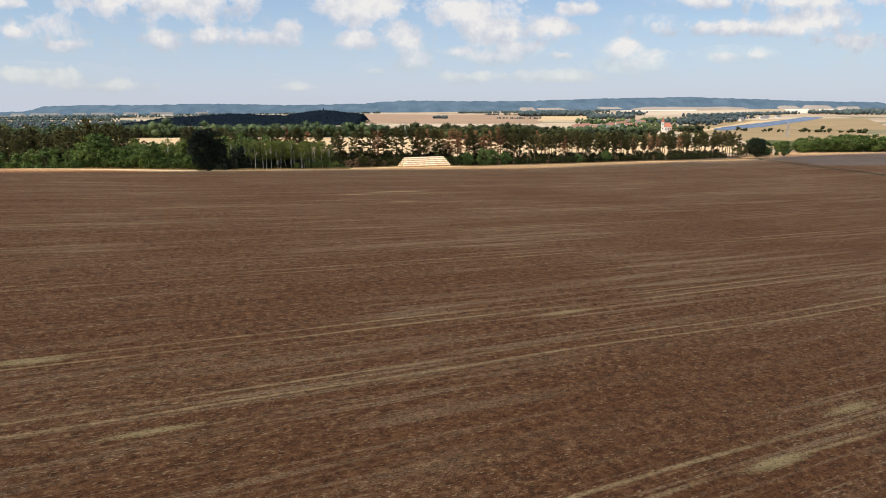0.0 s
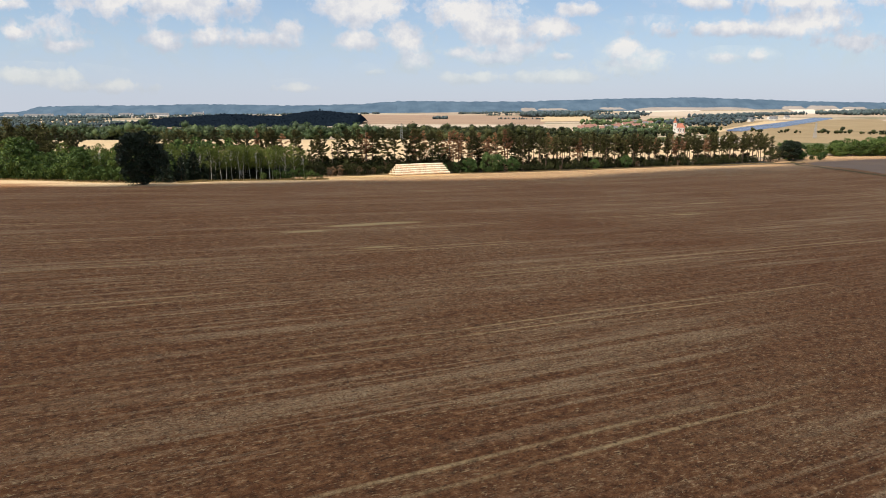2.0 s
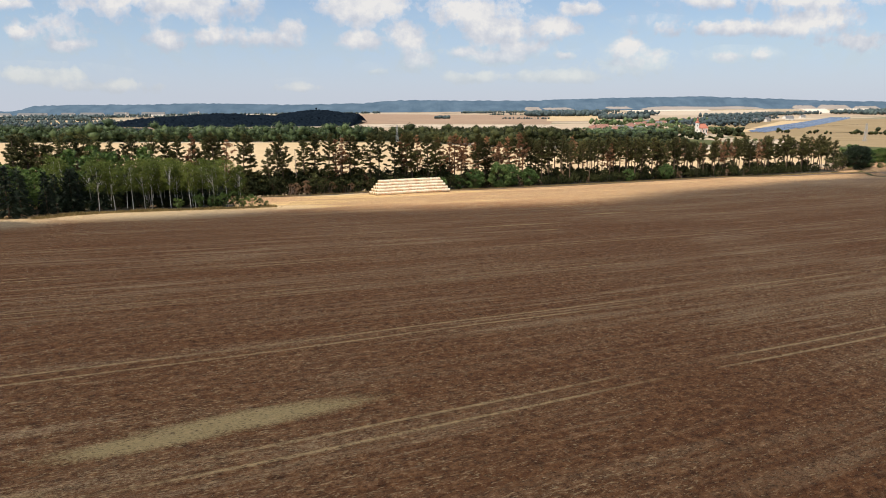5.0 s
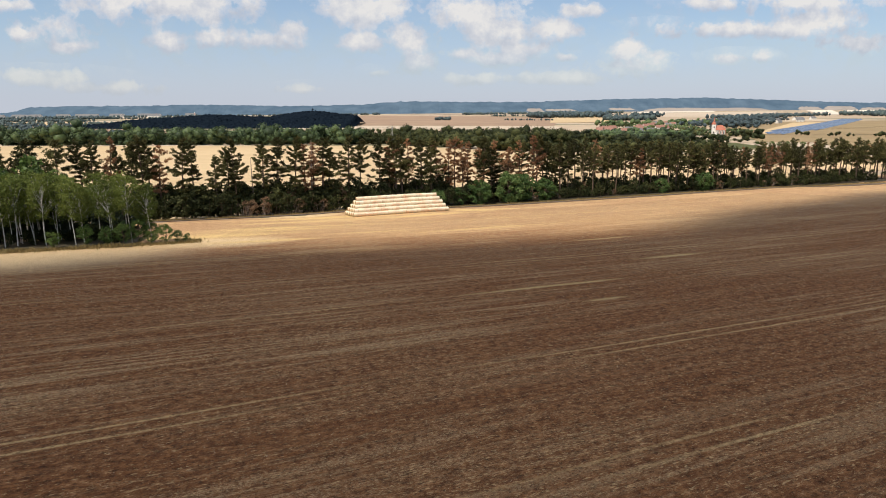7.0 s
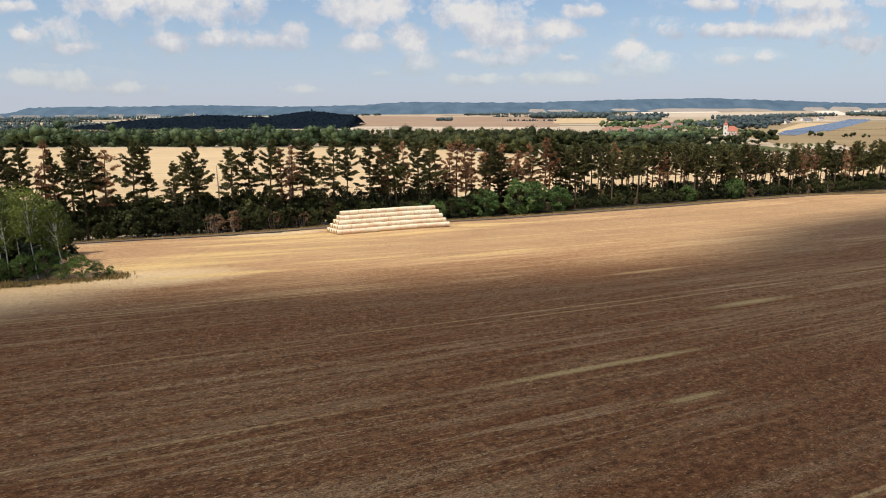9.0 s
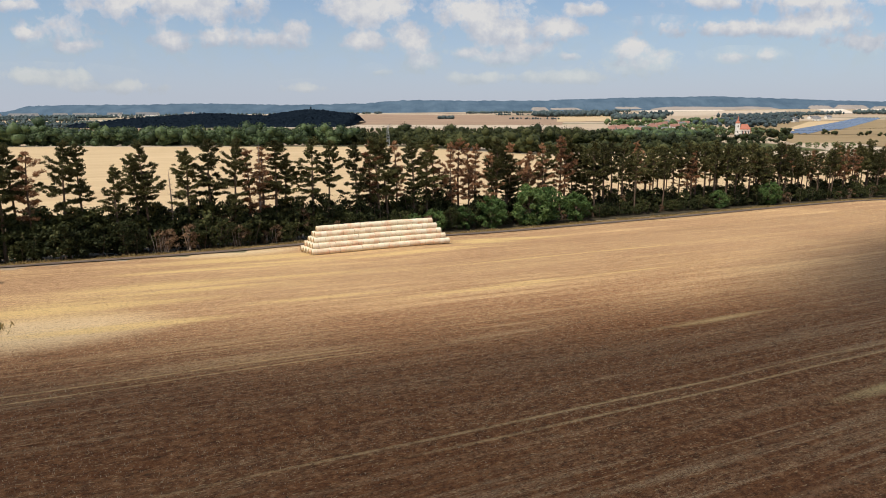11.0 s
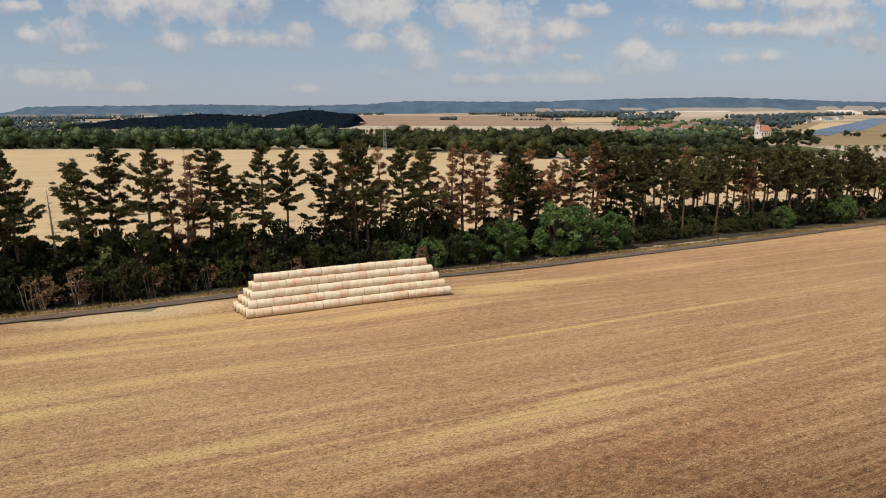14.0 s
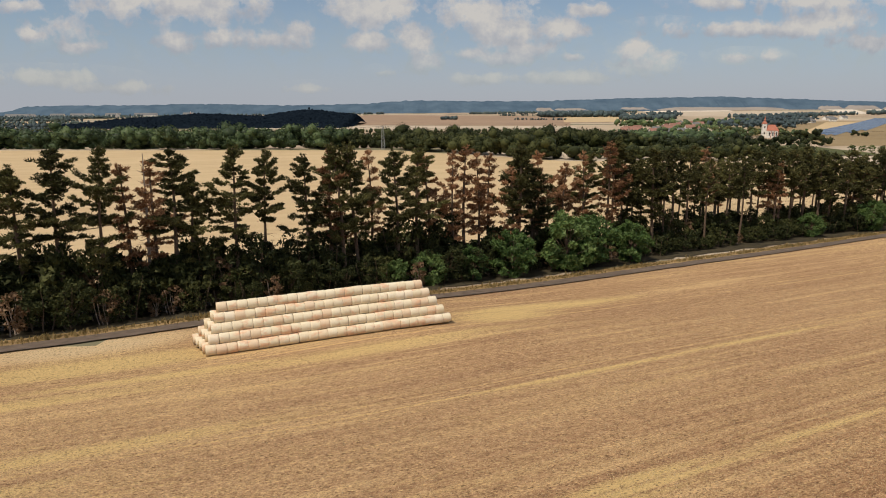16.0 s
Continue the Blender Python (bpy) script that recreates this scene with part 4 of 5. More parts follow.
def grove():
    """Birches on a tongue of rough grass that juts into the field, spruces behind them."""
    rng = np.random.default_rng(8)
    spots = [(-34.3, -57.6), (-35.3, -56.6), (-38.1, -58.6), (-41.3, -60), (-46.4, -53.4), (-46.6, -60), (-47.4, -62), (-51.8, -60), (-52.2, -63), (-55.1, -62), (-56.9, -64), (-58, -66), (-61, -67), (-64, -71), (-67, -73)]
    for _ in range(26):
        t = rng.uniform(0, 1)
        spots.append((-45 - 33 * t + rng.normal(0, 1.5), -58 - 15 * t + rng.uniform(2, 18)))
    for i, (x, y) in enumerate(spots):
        plant("birch_tree", BIRCHES[i % 4], x, y, rng.uniform(0.84, 1.04) * (0.95 if i < 2 else 1), rng.uniform(0, 360), "slender white-barked birch with light green leaves", "birch tree", "birch grove", rng.normal(0, 2.5))
    for i in range(76):
        t = rng.uniform(0, 1)
        x, y = -46 - 42 * t, -51 - 19 * t + rng.uniform(0, 22)
        plant("spruce_tree", SPRUCES[i % 2], x, y, rng.uniform(0.6, 1.05), rng.uniform(0, 360), "dark young spruce in the shade of the grove", "spruce tree", "spruces of the grove")
    strip("grove_floor", [(-37, -57), (-47, -59), (-60, -65), (-78, -72), (-92, -82)], 8.0, M_FLOOR, 0.12, "dark floor under the grove", "ground")
    for i in range(46):
        t = rng.uniform(0, 1)
        plant("shrub", LIGHT_SHRUBS[i % 3], -40 - 42 * t + rng.normal(0, 1), -58 - 15 * t + rng.uniform(-1, 14), rng.uniform(0.22, 0.5), rng.uniform(0, 360), "low dark shrub between the birches", "shrub", "undergrowth of the grove")
    plant("spruce_tree", SPRUCES[0], -41.5, -54.5, 0.52, 40, "dark young spruce at the tip of the grove", "spruce tree", "spruces of the grove")
    for i in range(9):
        x, y = -70 - i * 1.1 + rng.uniform(-2, 2), -74 - i * 2.6 + rng.uniform(0, 8)
        plant("spruce_tree", SPRUCES[i % 2], x, y, rng.uniform(0.8, 1.15), rng.uniform(0, 360), "dark spruce at the corner of the grove", "spruce tree", "spruces of the grove")
    for i, (x, y, z) in enumerate(((-73, -36, 1.45), (-80, -44, 1.5), (-67, -30, 1.2), (-88, -40, 1.4))):
        plant("leafy_tree", WOOD_GREENS[i % 3], x, y, z, i * 70, "tall leafy yellow-green tree behind the birches", "tree", "trees behind the grove")
    for i, (x, y, z) in enumerate(((-38.5, -61, 0.38), (-36.2, -59.4, 0.46), (-31.2, -58.4, 0.34), (-41, -62.2, 0.34), (-34.8, -56.5, 0.36), (-33.6, -60.0, 0.26), (-29, -58.2, 0.24), (-27.4, -57.6, 0.18), (-44.5, -63.6, 0.36), (-49, -66.5, 0.3))):
        plant("shrub", GREENS[i % 2], x, y, z, i * 80, "low bright green bush in rough grass", "shrub", "bushes of the grove")
    tufts("rough_grass", [(-25.8, -57), (-32, -61), (-40, -65), (-48, -69), (-55, -72.5), (-62, -77), (-68, -84), (-71, -94)], 1.9, 6400, 0.85, "tall dry and green grass round the grove", 300)


def tufts(name, line, half, count, tall, label, seed, mat=None):
    """Grass blades along a line."""
    rng = np.random.default_rng(seed)
    line = np.array(line, float)
    seg = np.concatenate([[0], np.cumsum(np.hypot(*np.diff(line, axis=0).T))])
    t = rng.uniform(0, seg[-1], count)
    clump = np.sin(t * 1.3) * 0.5 + np.sin(t * 0.37 + 2) * 0.5
    x = np.interp(t, seg, line[:, 0]) + rng.normal(0, half / 2, count)
    y = np.interp(t, seg, line[:, 1]) + rng.normal(0, half / 2, count)
    h = tall * rng.uniform(0.4, 1.1, count) * (0.85 + 0.35 * clump)
    c = np.stack([x, y, ground(x, y) + h * 0.42], 1)
    ax = unit(np.stack([rng.normal(0, 0.35, count), rng.normal(0, 0.35, count), np.ones(count)], 1))
    pile = Pile()
    pile.leaves(c, ax, h, h * rng.uniform(0.18, 0.4, count), rng)
    tagged(new(name, pile.mesh(name, [mat or M_GRASS])), label, "grass", kind="stuff")


def left_wood():
    rng = np.random.default_rng(9)
    plant("bushy_tree", broad_meshes(120, 17.0, 14.0, 0.1, 190, 80, 0.55, M_SPRUCE, M_PINE_BARK, 0.3, 0.11, 0, 1, 0.95), -76.5, -112, 1.0, 0, "broad dark tree leafy down to the ground", "tree", "")

    def front(x):
        return float(np.interp(x, [-330, -230, -150, -107, -80], [20, -20, -62, -88, -95]))
    for i in range(370):
        x = -84 - 215 * rng.uniform(0, 1) ** 1.15
        y = front(x) + rng.uniform(0, 1) ** 1.5 * 52
        kind = rng.uniform()
        near = x > -132
        if near and kind > 0.2:
            kind = 0.3 if kind < 0.8 else 0.8
        if kind < 0.44:
            plant("leafy_tree", WOOD_GREENS[i % 3], x, y, rng.uniform(0.6, 1.05) if near else rng.uniform(0.85, 1.5), rng.uniform(0, 360), "leafy mid-green tree at the edge of the wood", "tree", "trees of the wood")
        elif kind < 0.78:
            plant("pine_tree", (LIGHT_BROWN if kind > 0.765 else FAR_PINES[i % 3]), x, y + 3, rng.uniform(1.0, 1.28), rng.uniform(0, 360), BROWN_LABEL if kind > 0.765 else PINE_LABEL, "pine tree", "pines of the wood")
        elif kind < 0.86:
            plant("birch_tree", BIRCHES[i % 4], x, y + 3, rng.uniform(0.8, 1.1), rng.uniform(0, 360), "slender white-barked birch with light green leaves", "birch tree", "birches of the wood")
        else:
            plant("spruce_tree", SPRUCES[i % 2], x, y + 4, rng.uniform(0.9, 1.5), rng.uniform(0, 360), "dark spruce in the wood", "spruce tree", "spruces of the wood")
    edge = []
    x = -84.0
    while x > -285:
        edge.append((LIGHT_SHRUBS[len(edge) % 3]["crown"], x, front(x) + rng.uniform(-2, 2), rng.uniform(0.5, 1.05), rng.uniform(0, 6.28)))
        x -= rng.uniform(1.4, 2.6)
    scatter("hedgerow", M_LEAF, edge, "low green shrubs along the wood's edge", "shrubs")
    tufts("rough_grass", [(-70, -88), (-86, -101), (-107, -93), (-150, -68), (-230, -26)], 2.4, 4200, 0.8, "tall pale grass along the wood", 301)


grove()
left_wood()


# ---- straw stack ----
BALE_L, BALE_D = 1.18, 1.24
STACK_U, STACK_V = Vector((0.922, 0.388, 0)), Vector((-0.388, 0.922, 0))


def bale_meshes():
    """A round bale lying on its side: a straw core with rounded rims, and the net wrapped round it."""
    core, n = Pile(), 18
    prof = [(-0.5, 0.0), (-0.5, 0.2), (-0.493, 0.38), (-0.470, 0.450), (-0.43, 0.478), (0.43, 0.478), (0.470, 0.450), (0.493, 0.38), (0.5, 0.2), (0.5, 0.0)]
    v, f = [], []
    for a, r in prof:
        for k in range(n):
            an = 2 * math.pi * k / n
            v.append((a * BALE_L, r * BALE_D * math.cos(an), r * BALE_D * math.sin(an)))
    for i in range(len(prof) - 1):
        for k in range(n):
            f.append((i * n + k, i * n + (k + 1) % n, (i + 1) * n + (k + 1) % n, (i + 1) * n + k))
    core.add(v, f)
    wrap = Pile()
    prof = [(-0.497, 0.455), (-0.482, 0.481), (-0.445, 0.497), (-0.2, 0.504), (0.05, 0.498), (0.25, 0.504), (0.445, 0.497), (0.482, 0.481), (0.497, 0.455)]
    v, f = [], []
    for a, r in prof:
        for k in range(n):
            an = 2 * math.pi * k / n
            rr = r * BALE_D * (1 + 0.006 * math.sin(5 * an))
            v.append((a * BALE_L, rr * math.cos(an), rr * math.sin(an)))
    for i in range(len(prof) - 1):
        for k in range(n):
            f.append((i * n + k, i * n + (k + 1) % n, (i + 1) * n + (k + 1) % n, (i + 1) * n + k))
    wrap.add(v, f)
    return core.mesh("straw_bale", [M_STRAW], True), wrap.mesh("net_wrap", [M_WRAP], True)


def straw_stack():
    rng = np.random.default_rng(12)
    core, wrap = bale_meshes()
    turn = math.atan2(STACK_U.y, STACK_U.x)
    for layer, count in enumerate((26, 25, 24, 23, 22)):
        for j in range(5 - layer):
            for k in range(count):
                if 0 < j < 4 - layer and 0 < k < count - 1:
                    continue
                u = (k + 0.5) * BALE_L + 0.56 * layer - 0.28 * (j + 0.5 * layer) + rng.normal(0, 0.012)
                v = (j + 0.5 * layer) * BALE_D + BALE_D / 2 + rng.normal(0, 0.032)
                p = STACK_U * u + STACK_V * v
                z = float(ground(p.x, p.y)) * 0.5 + BALE_D / 2 - 0.03 + layer * BALE_D * 0.862 + rng.normal(0, 0.018)
                ob = new("straw_bale", core)
                ob.matrix_world = Matrix.Translation((p.x, p.y, z)) @ Euler((rng.uniform(0, 6.28), rng.normal(0, 0.008), turn + rng.normal(0, 0.012))).to_matrix().to_4x4()
                new("net_wrap", wrap).parent = ob
                tagged(ob, "round straw bale in pale net wrap, stacked with others", "straw bale", "bales of the stack")


straw_stack()


# ---- far country ----
def part(name, pile, mat, parent, label=""):
    ob = new(name, pile.mesh(name, [mat]))
    ob.parent = parent
    if label:
        tagged(ob, label)
    return ob


def ball(sub):
    bm = bmesh.new()
    bmesh.ops.create_icosphere(bm, subdivisions=sub, radius=1.0)
    v = np.array([x.co[:] for x in bm.verts])
    f = [[x.index for x in face.verts] for face in bm.faces]
    bm.free()
    return v, f


def wood(name, a, b, width, h, count, mat, label, seed, fine=1, leafy=40, lift=None, lumps=1):
    """A far wood or belt: many uneven crowns between two places."""
    rng = np.random.default_rng(seed)
    base_v, base_f = ball(fine)
    pile = Pile()
    a, b = np.array(a, float), np.array(b, float)
    d = unit(b - a)
    n = np.array([-d[1], d[0]])
    for _ in range(count):
        p = a + (b - a) * rng.uniform(0, 1) + n * rng.uniform(-0.5, 0.5) * width
        hh = h * rng.uniform(0.45, 1.15)
        w = hh * rng.uniform(0.38, 0.58)
        z = float(ground(p[0], p[1])) + (float(lift(p[0], p[1])) if lift else 0.0)
        for j in range(lumps):
            o = rng.normal(0, 0.42, 3) * (w, w, hh * 0.36) * (lumps > 1)
            rr = rng.uniform(0.45, 0.8) if lumps > 1 else 1.0
            lump = 1 + 0.25 * np.sin(base_v * rng.uniform(3, 6) + rng.uniform(0, 6, 3)).sum(1, keepdims=True) / 2 + rng.normal(0, 0.06, (len(base_v), 1))
            c = np.array([p[0], p[1], z + hh * 0.5]) + o
            pile.add(base_v * lump * (w * rr, w * rr, (w * rr * 0.9 if lumps > 1 else hh * 0.5)) * (0.76 if leafy > 30 else 1.0) + c, base_f)
            if leafy:
                ld = unit(rng.normal(size=(leafy, 3)))
                ld[:, 2] = np.abs(ld[:, 2]) - 0.2
                q = c + ld * (w * rr, w * rr, w * rr * 0.95) * rng.uniform(0.78, 1.12, (leafy, 1))
                pile.sprays(q, unit(rng.normal(size=(leafy, 3)) + ld), rng.uniform(0.04, 0.08, leafy) * h, rng.uniform(0.04, 0.08, leafy) * h, rng)
    tagged(new(name, pile.mesh(name, [mat], True)), label, "wood", kind="stuff")


def hill_height(x, y):
    """Swell under the dark forest on the plain."""
    s = np.interp(x, [-760, -704, -620, -520, -478, -422, -366, -322, -272, -237, -194, -145, -138], [0, 7, 12, 19, 18.5, 14.5, 14, 21.5, 27.5, 27, 20.5, 16, 8])
    return s * np.exp(-((y - 1480) / 120) ** 2)


def far_woods():
    w = wood
    # hz: leaves tinted with haze for the most distant woods
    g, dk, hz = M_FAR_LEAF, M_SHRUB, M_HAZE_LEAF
    w("tree_belt", (-470, 418), (-40, 408), 50, 17, 210, g, "green broad-leaved tree belt behind the wheat", 201, 1, 80, None, 5)
    w("tree_belt", (2, 384), (98, 298), 18, 12.5, 90, dk, "dark green tree belt along the wheat", 241, 1, 50, None, 5)
    w("tree_belt", (104, 300), (235, 280), 22, 9.5, 130, dk, "dark green tree belt along the wheat", 242, 1, 40, None, 4)
    w("tree_belt", (-60, 420), (150, 404), 50, 14.5, 140, dk, "dark green tree belt behind the wheat", 202, 1, 80, None, 5)
    w("tree_belt", (-640, 570), (-100, 520), 130, 14, 190, g, "scattered trees in the shallow valley", 203, 1, 24, None, 4)
    w("tree_belt", (-80, 500), (200, 490), 80, 16, 130, dk, "dark trees in the shallow valley", 204, 1, 40, None, 4)
    w("village_trees", (130, 560), (215, 640), 70, 13, 80, dk, "dark trees at the edge of the village", 205, 1, 20, None, 4)
    w("village_trees", (262, 640), (366, 700), 80, 12, 110, g, "trees round the church", 206, 1, 20, None, 4)
    w("village_trees", (437, 655), (466, 650), 24, 11, 16, dk, "dark trees beside the church", 207, 1, 20, None, 4)
    w("village_trees", (290, 830), (560, 1180), 130, 7.5, 90, g, "garden trees among the houses", 208, 1, 10, None, 3)
    w("village_trees", (360, 780), (560, 900), 110, 8, 110, g, "trees between church and village", 222, 1, 10, None, 3)
    w("village_trees", (425, 1250), (700, 1330), 90, 15, 170, g, "trees beyond the village", 209, 1, 8, None, 2)
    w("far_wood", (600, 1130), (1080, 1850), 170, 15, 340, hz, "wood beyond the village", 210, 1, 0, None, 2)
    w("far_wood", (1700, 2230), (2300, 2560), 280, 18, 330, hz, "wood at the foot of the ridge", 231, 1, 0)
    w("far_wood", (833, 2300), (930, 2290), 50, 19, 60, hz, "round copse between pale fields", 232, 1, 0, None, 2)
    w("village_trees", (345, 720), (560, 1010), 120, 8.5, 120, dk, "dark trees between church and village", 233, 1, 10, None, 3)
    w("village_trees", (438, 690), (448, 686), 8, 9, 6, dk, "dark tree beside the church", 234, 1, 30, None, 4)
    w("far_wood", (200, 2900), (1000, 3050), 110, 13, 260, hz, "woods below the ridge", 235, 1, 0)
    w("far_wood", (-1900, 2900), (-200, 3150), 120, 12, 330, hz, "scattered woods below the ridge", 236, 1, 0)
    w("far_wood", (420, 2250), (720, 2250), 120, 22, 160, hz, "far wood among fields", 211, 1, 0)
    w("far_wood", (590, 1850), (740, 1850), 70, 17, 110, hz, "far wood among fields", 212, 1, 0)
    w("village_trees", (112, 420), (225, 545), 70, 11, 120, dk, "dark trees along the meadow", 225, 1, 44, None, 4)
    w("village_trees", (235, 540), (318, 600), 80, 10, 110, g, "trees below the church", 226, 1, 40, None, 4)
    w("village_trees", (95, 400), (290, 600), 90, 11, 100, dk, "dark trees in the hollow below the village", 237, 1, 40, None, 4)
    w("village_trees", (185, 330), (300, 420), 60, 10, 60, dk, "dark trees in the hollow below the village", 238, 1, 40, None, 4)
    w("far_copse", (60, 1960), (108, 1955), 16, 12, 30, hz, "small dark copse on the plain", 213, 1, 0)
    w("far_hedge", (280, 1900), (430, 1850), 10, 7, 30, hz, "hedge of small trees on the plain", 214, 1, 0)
    w("far_wood", (-1700, 2450), (-1250, 2560), 160, 12, 240, hz, "far wood on the plain, blued with painted haze", 215, 1, 0)
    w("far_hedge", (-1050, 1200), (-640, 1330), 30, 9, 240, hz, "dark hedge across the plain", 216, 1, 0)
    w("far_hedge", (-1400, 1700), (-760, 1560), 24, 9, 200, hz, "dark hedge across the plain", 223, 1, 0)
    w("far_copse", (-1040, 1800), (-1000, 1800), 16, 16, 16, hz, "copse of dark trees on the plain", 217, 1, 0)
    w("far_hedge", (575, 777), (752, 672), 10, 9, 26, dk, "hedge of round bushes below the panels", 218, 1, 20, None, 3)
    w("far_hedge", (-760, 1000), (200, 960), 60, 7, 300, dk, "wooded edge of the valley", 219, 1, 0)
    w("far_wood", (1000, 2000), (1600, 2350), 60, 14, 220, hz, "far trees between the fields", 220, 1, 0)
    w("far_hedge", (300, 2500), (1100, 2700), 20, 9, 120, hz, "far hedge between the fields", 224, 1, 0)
    w("far_wood", (-2600, 2600), (-900, 2480), 40, 9, 800, hz, "wood strip on the plain, blued with painted haze", 247, 1, 0)
    w("far_wood", (-1500, 1500), (-740, 1400), 30, 8, 460, hz, "wood strip on the plain, blued with painted haze", 248, 1, 0)
    w("far_wood", (-1300, 1150), (-640, 1080), 26, 8, 420, hz, "wood strip on the plain, blued with painted haze", 249, 1, 0)
    w("far_wood", (-980, 900), (-430, 850), 50, 9, 500, hz, "wood strip on the plain, blued with painted haze", 243, 1, 0, None, 2)
    w("far_wood", (-2300, 2150), (-1050, 1950), 60, 10, 620, hz, "wood strip on the plain, blued with painted haze", 244, 1, 0)
    w("village_trees", (305, 830), (440, 1000), 70, 9, 80, g, "garden trees among the houses", 245, 1, 12, None, 3)
    w("village_trees", (440, 1000), (600, 1290), 80, 9, 70, g, "garden trees among the houses", 246, 1, 10, None, 3)
    rng = np.random.default_rng(221)
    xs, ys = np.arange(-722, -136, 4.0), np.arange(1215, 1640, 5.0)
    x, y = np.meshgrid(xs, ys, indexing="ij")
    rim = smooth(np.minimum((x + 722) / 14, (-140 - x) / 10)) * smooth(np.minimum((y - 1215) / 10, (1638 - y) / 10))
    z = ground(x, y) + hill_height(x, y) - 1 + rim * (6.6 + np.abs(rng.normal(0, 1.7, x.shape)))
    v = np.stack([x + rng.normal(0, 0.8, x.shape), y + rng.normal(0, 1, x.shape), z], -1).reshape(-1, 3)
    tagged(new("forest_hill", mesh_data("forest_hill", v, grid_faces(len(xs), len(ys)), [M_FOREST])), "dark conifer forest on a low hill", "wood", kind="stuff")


def ridge():
    """The long wooded ridge that closes the view."""
    rng = np.random.default_rng(230)
    s = 0.855
    px = np.array([-3300, -2768, -2740, -2692, -2563, -1572, -946, -427, -240, -54, 543, 870, 890, 1519, 2047, 2504, 3070, 3500]) * s
    pz = 28 + (np.array([-10, 8, 30, 37, 44, 55, 46, 51, 69, 76, 67, 70, 74, 89, 95, 79, 62, 55]) - 28) * s
    xs = np.arange(-2850, 3000, 6.0)
    top = np.interp(xs, px, pz)
    bump_x = np.convolve(rng.normal(0, 1, len(xs) + 4), np.ones(5) / 2.2, "valid")
    wide = np.convolve(rng.normal(0, 1, len(xs) + 40), np.ones(41) / 6.4, "valid")
    rows = []
    prof = np.array([0.0, 0.12, 0.3, 0.5, 0.72, 0.9, 1.0, 0.85])
    for k, f in enumerate(prof):
        y = 3560 + 34 * k + 18 * wide * (k < 5) * 0.6
        z0 = ground(xs, 3560.0 + 0 * xs) - 6
        z = z0 + (top - z0) * f + (bump_x * 1.3 + wide * 0.8) * (k in (5, 6)) + wide * 1.2 * (1 < k < 5)
        rows.append(np.stack([xs, y + 0 * xs, z], 1))
    v = np.stack(rows, 1).reshape(-1, 3)
    tagged(new("backdrop", mesh_data("ridge", v, grid_faces(len(xs), len(prof)), [M_RIDGE], None, True)), "long wooded ridge on the horizon, haze painted in as blue", "ridge", kind="structure")


def ridge_field(x0, x1, z0, z1, mat, label):
    """A field or chalk slope on the face of the ridge."""
    rng = np.random.default_rng(int(x0))
    u = np.linspace(0, 1, 16)
    lo, hi = z0 + rng.normal(0, 0.7, 16), z1 + rng.normal(0, 1.0, 16)
    v = []
    for k in range(4):
        f = k / 3
        v.append(np.stack([x0 + (x1 - x0) * u + (1 - f) * 12, 3505 + 55 * f + 0 * u, lo + (hi - lo) * f * (0.45 + 0.55 * np.clip(np.minimum(u, 1 - u) / 0.1, 0, 1))], 1))
    ob = new("field_ridge", mesh_data("field_ridge", np.stack(v, 1).reshape(-1, 3), grid_faces(16, 4), [mat], None, True))
    tagged(ob, label, "field", kind="structure")


def lookout_tower(x, y, h):
    """A slim tower with a wider cabin at its top, on the wooded hill."""
    root = new("lookout_tower")
    root.matrix_world = pose(x, y, float(ground(x, y) + hill_height(x, y)) - 1, 0, 0, 20)
    for name, pts in (("shaft", [(1.3, 0), (0.9, h * 0.6), (0.8, h * 0.74)]), ("cabin", [(1.0, h * 0.74), (2.4, h * 0.78), (2.4, h * 0.92), (0.8, h * 0.97)]), ("mast", [(0.5, h * 0.96), (0.25, h * 1.15)])):
        pile = Pile()
        pile.add(*tube([(0, 0, z) for _, z in pts], [r for r, _ in pts], 8))
        part(name, pile, M_FOREST, root)
    tagged(root, "slim dark lookout tower above the forest", "tower")


def striped_mast(x, y, h):
    root = new("striped_mast")
    root.matrix_world = pose(x, y, float(ground(x, y)) - 0.5)
    for k in range(5):
        pile = Pile()
        pile.add(*tube([(0, 0, h * k / 5), (0, 0, h * (k + 1) / 5)], [1.2, 1.2], 8))
        part("section", pile, (M_PLASTER, M_CHURCH_TILE)[k % 2], root)
    tagged(root, "red and white striped mast far on the plain", "mast")


far_woods()
ridge()
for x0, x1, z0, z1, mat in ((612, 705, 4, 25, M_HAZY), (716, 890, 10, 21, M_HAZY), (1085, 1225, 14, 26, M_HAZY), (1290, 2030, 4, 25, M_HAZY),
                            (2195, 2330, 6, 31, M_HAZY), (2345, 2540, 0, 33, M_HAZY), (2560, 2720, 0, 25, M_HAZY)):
    ridge_field(x0, x1, z0, z1, mat, "pale field on the slope of the ridge, greyed with haze")
parcel("field_brown", [(-287, 1442), (322, 1311), (542, 2298), (-265, 2979)], M_BARE, 0.5, "wide bare brown field on the plain")
parcel("field_pale", [(-330, 1180), (300, 1080), (322, 1300), (-300, 1430)], M_STUBBLE, 0.5, "pale stubble field on the plain")
parcel("field_gold", [(-1000, 1460), (-760, 1420), (-930, 1800), (-1250, 1880)], M_WHEAT, 0.6, "golden field on the plain")
parcel("field_far", [(-1500, 2600), (-1060, 2450), (-1300, 3250), (-1900, 3350)], M_STUBBLE, 0.6, "pale far field")
parcel("field_slope", [(840, 2290), (1320, 2220), (1850, 3150), (1040, 2950)], M_STUBBLE, 0.7, "pale field on the far slope")
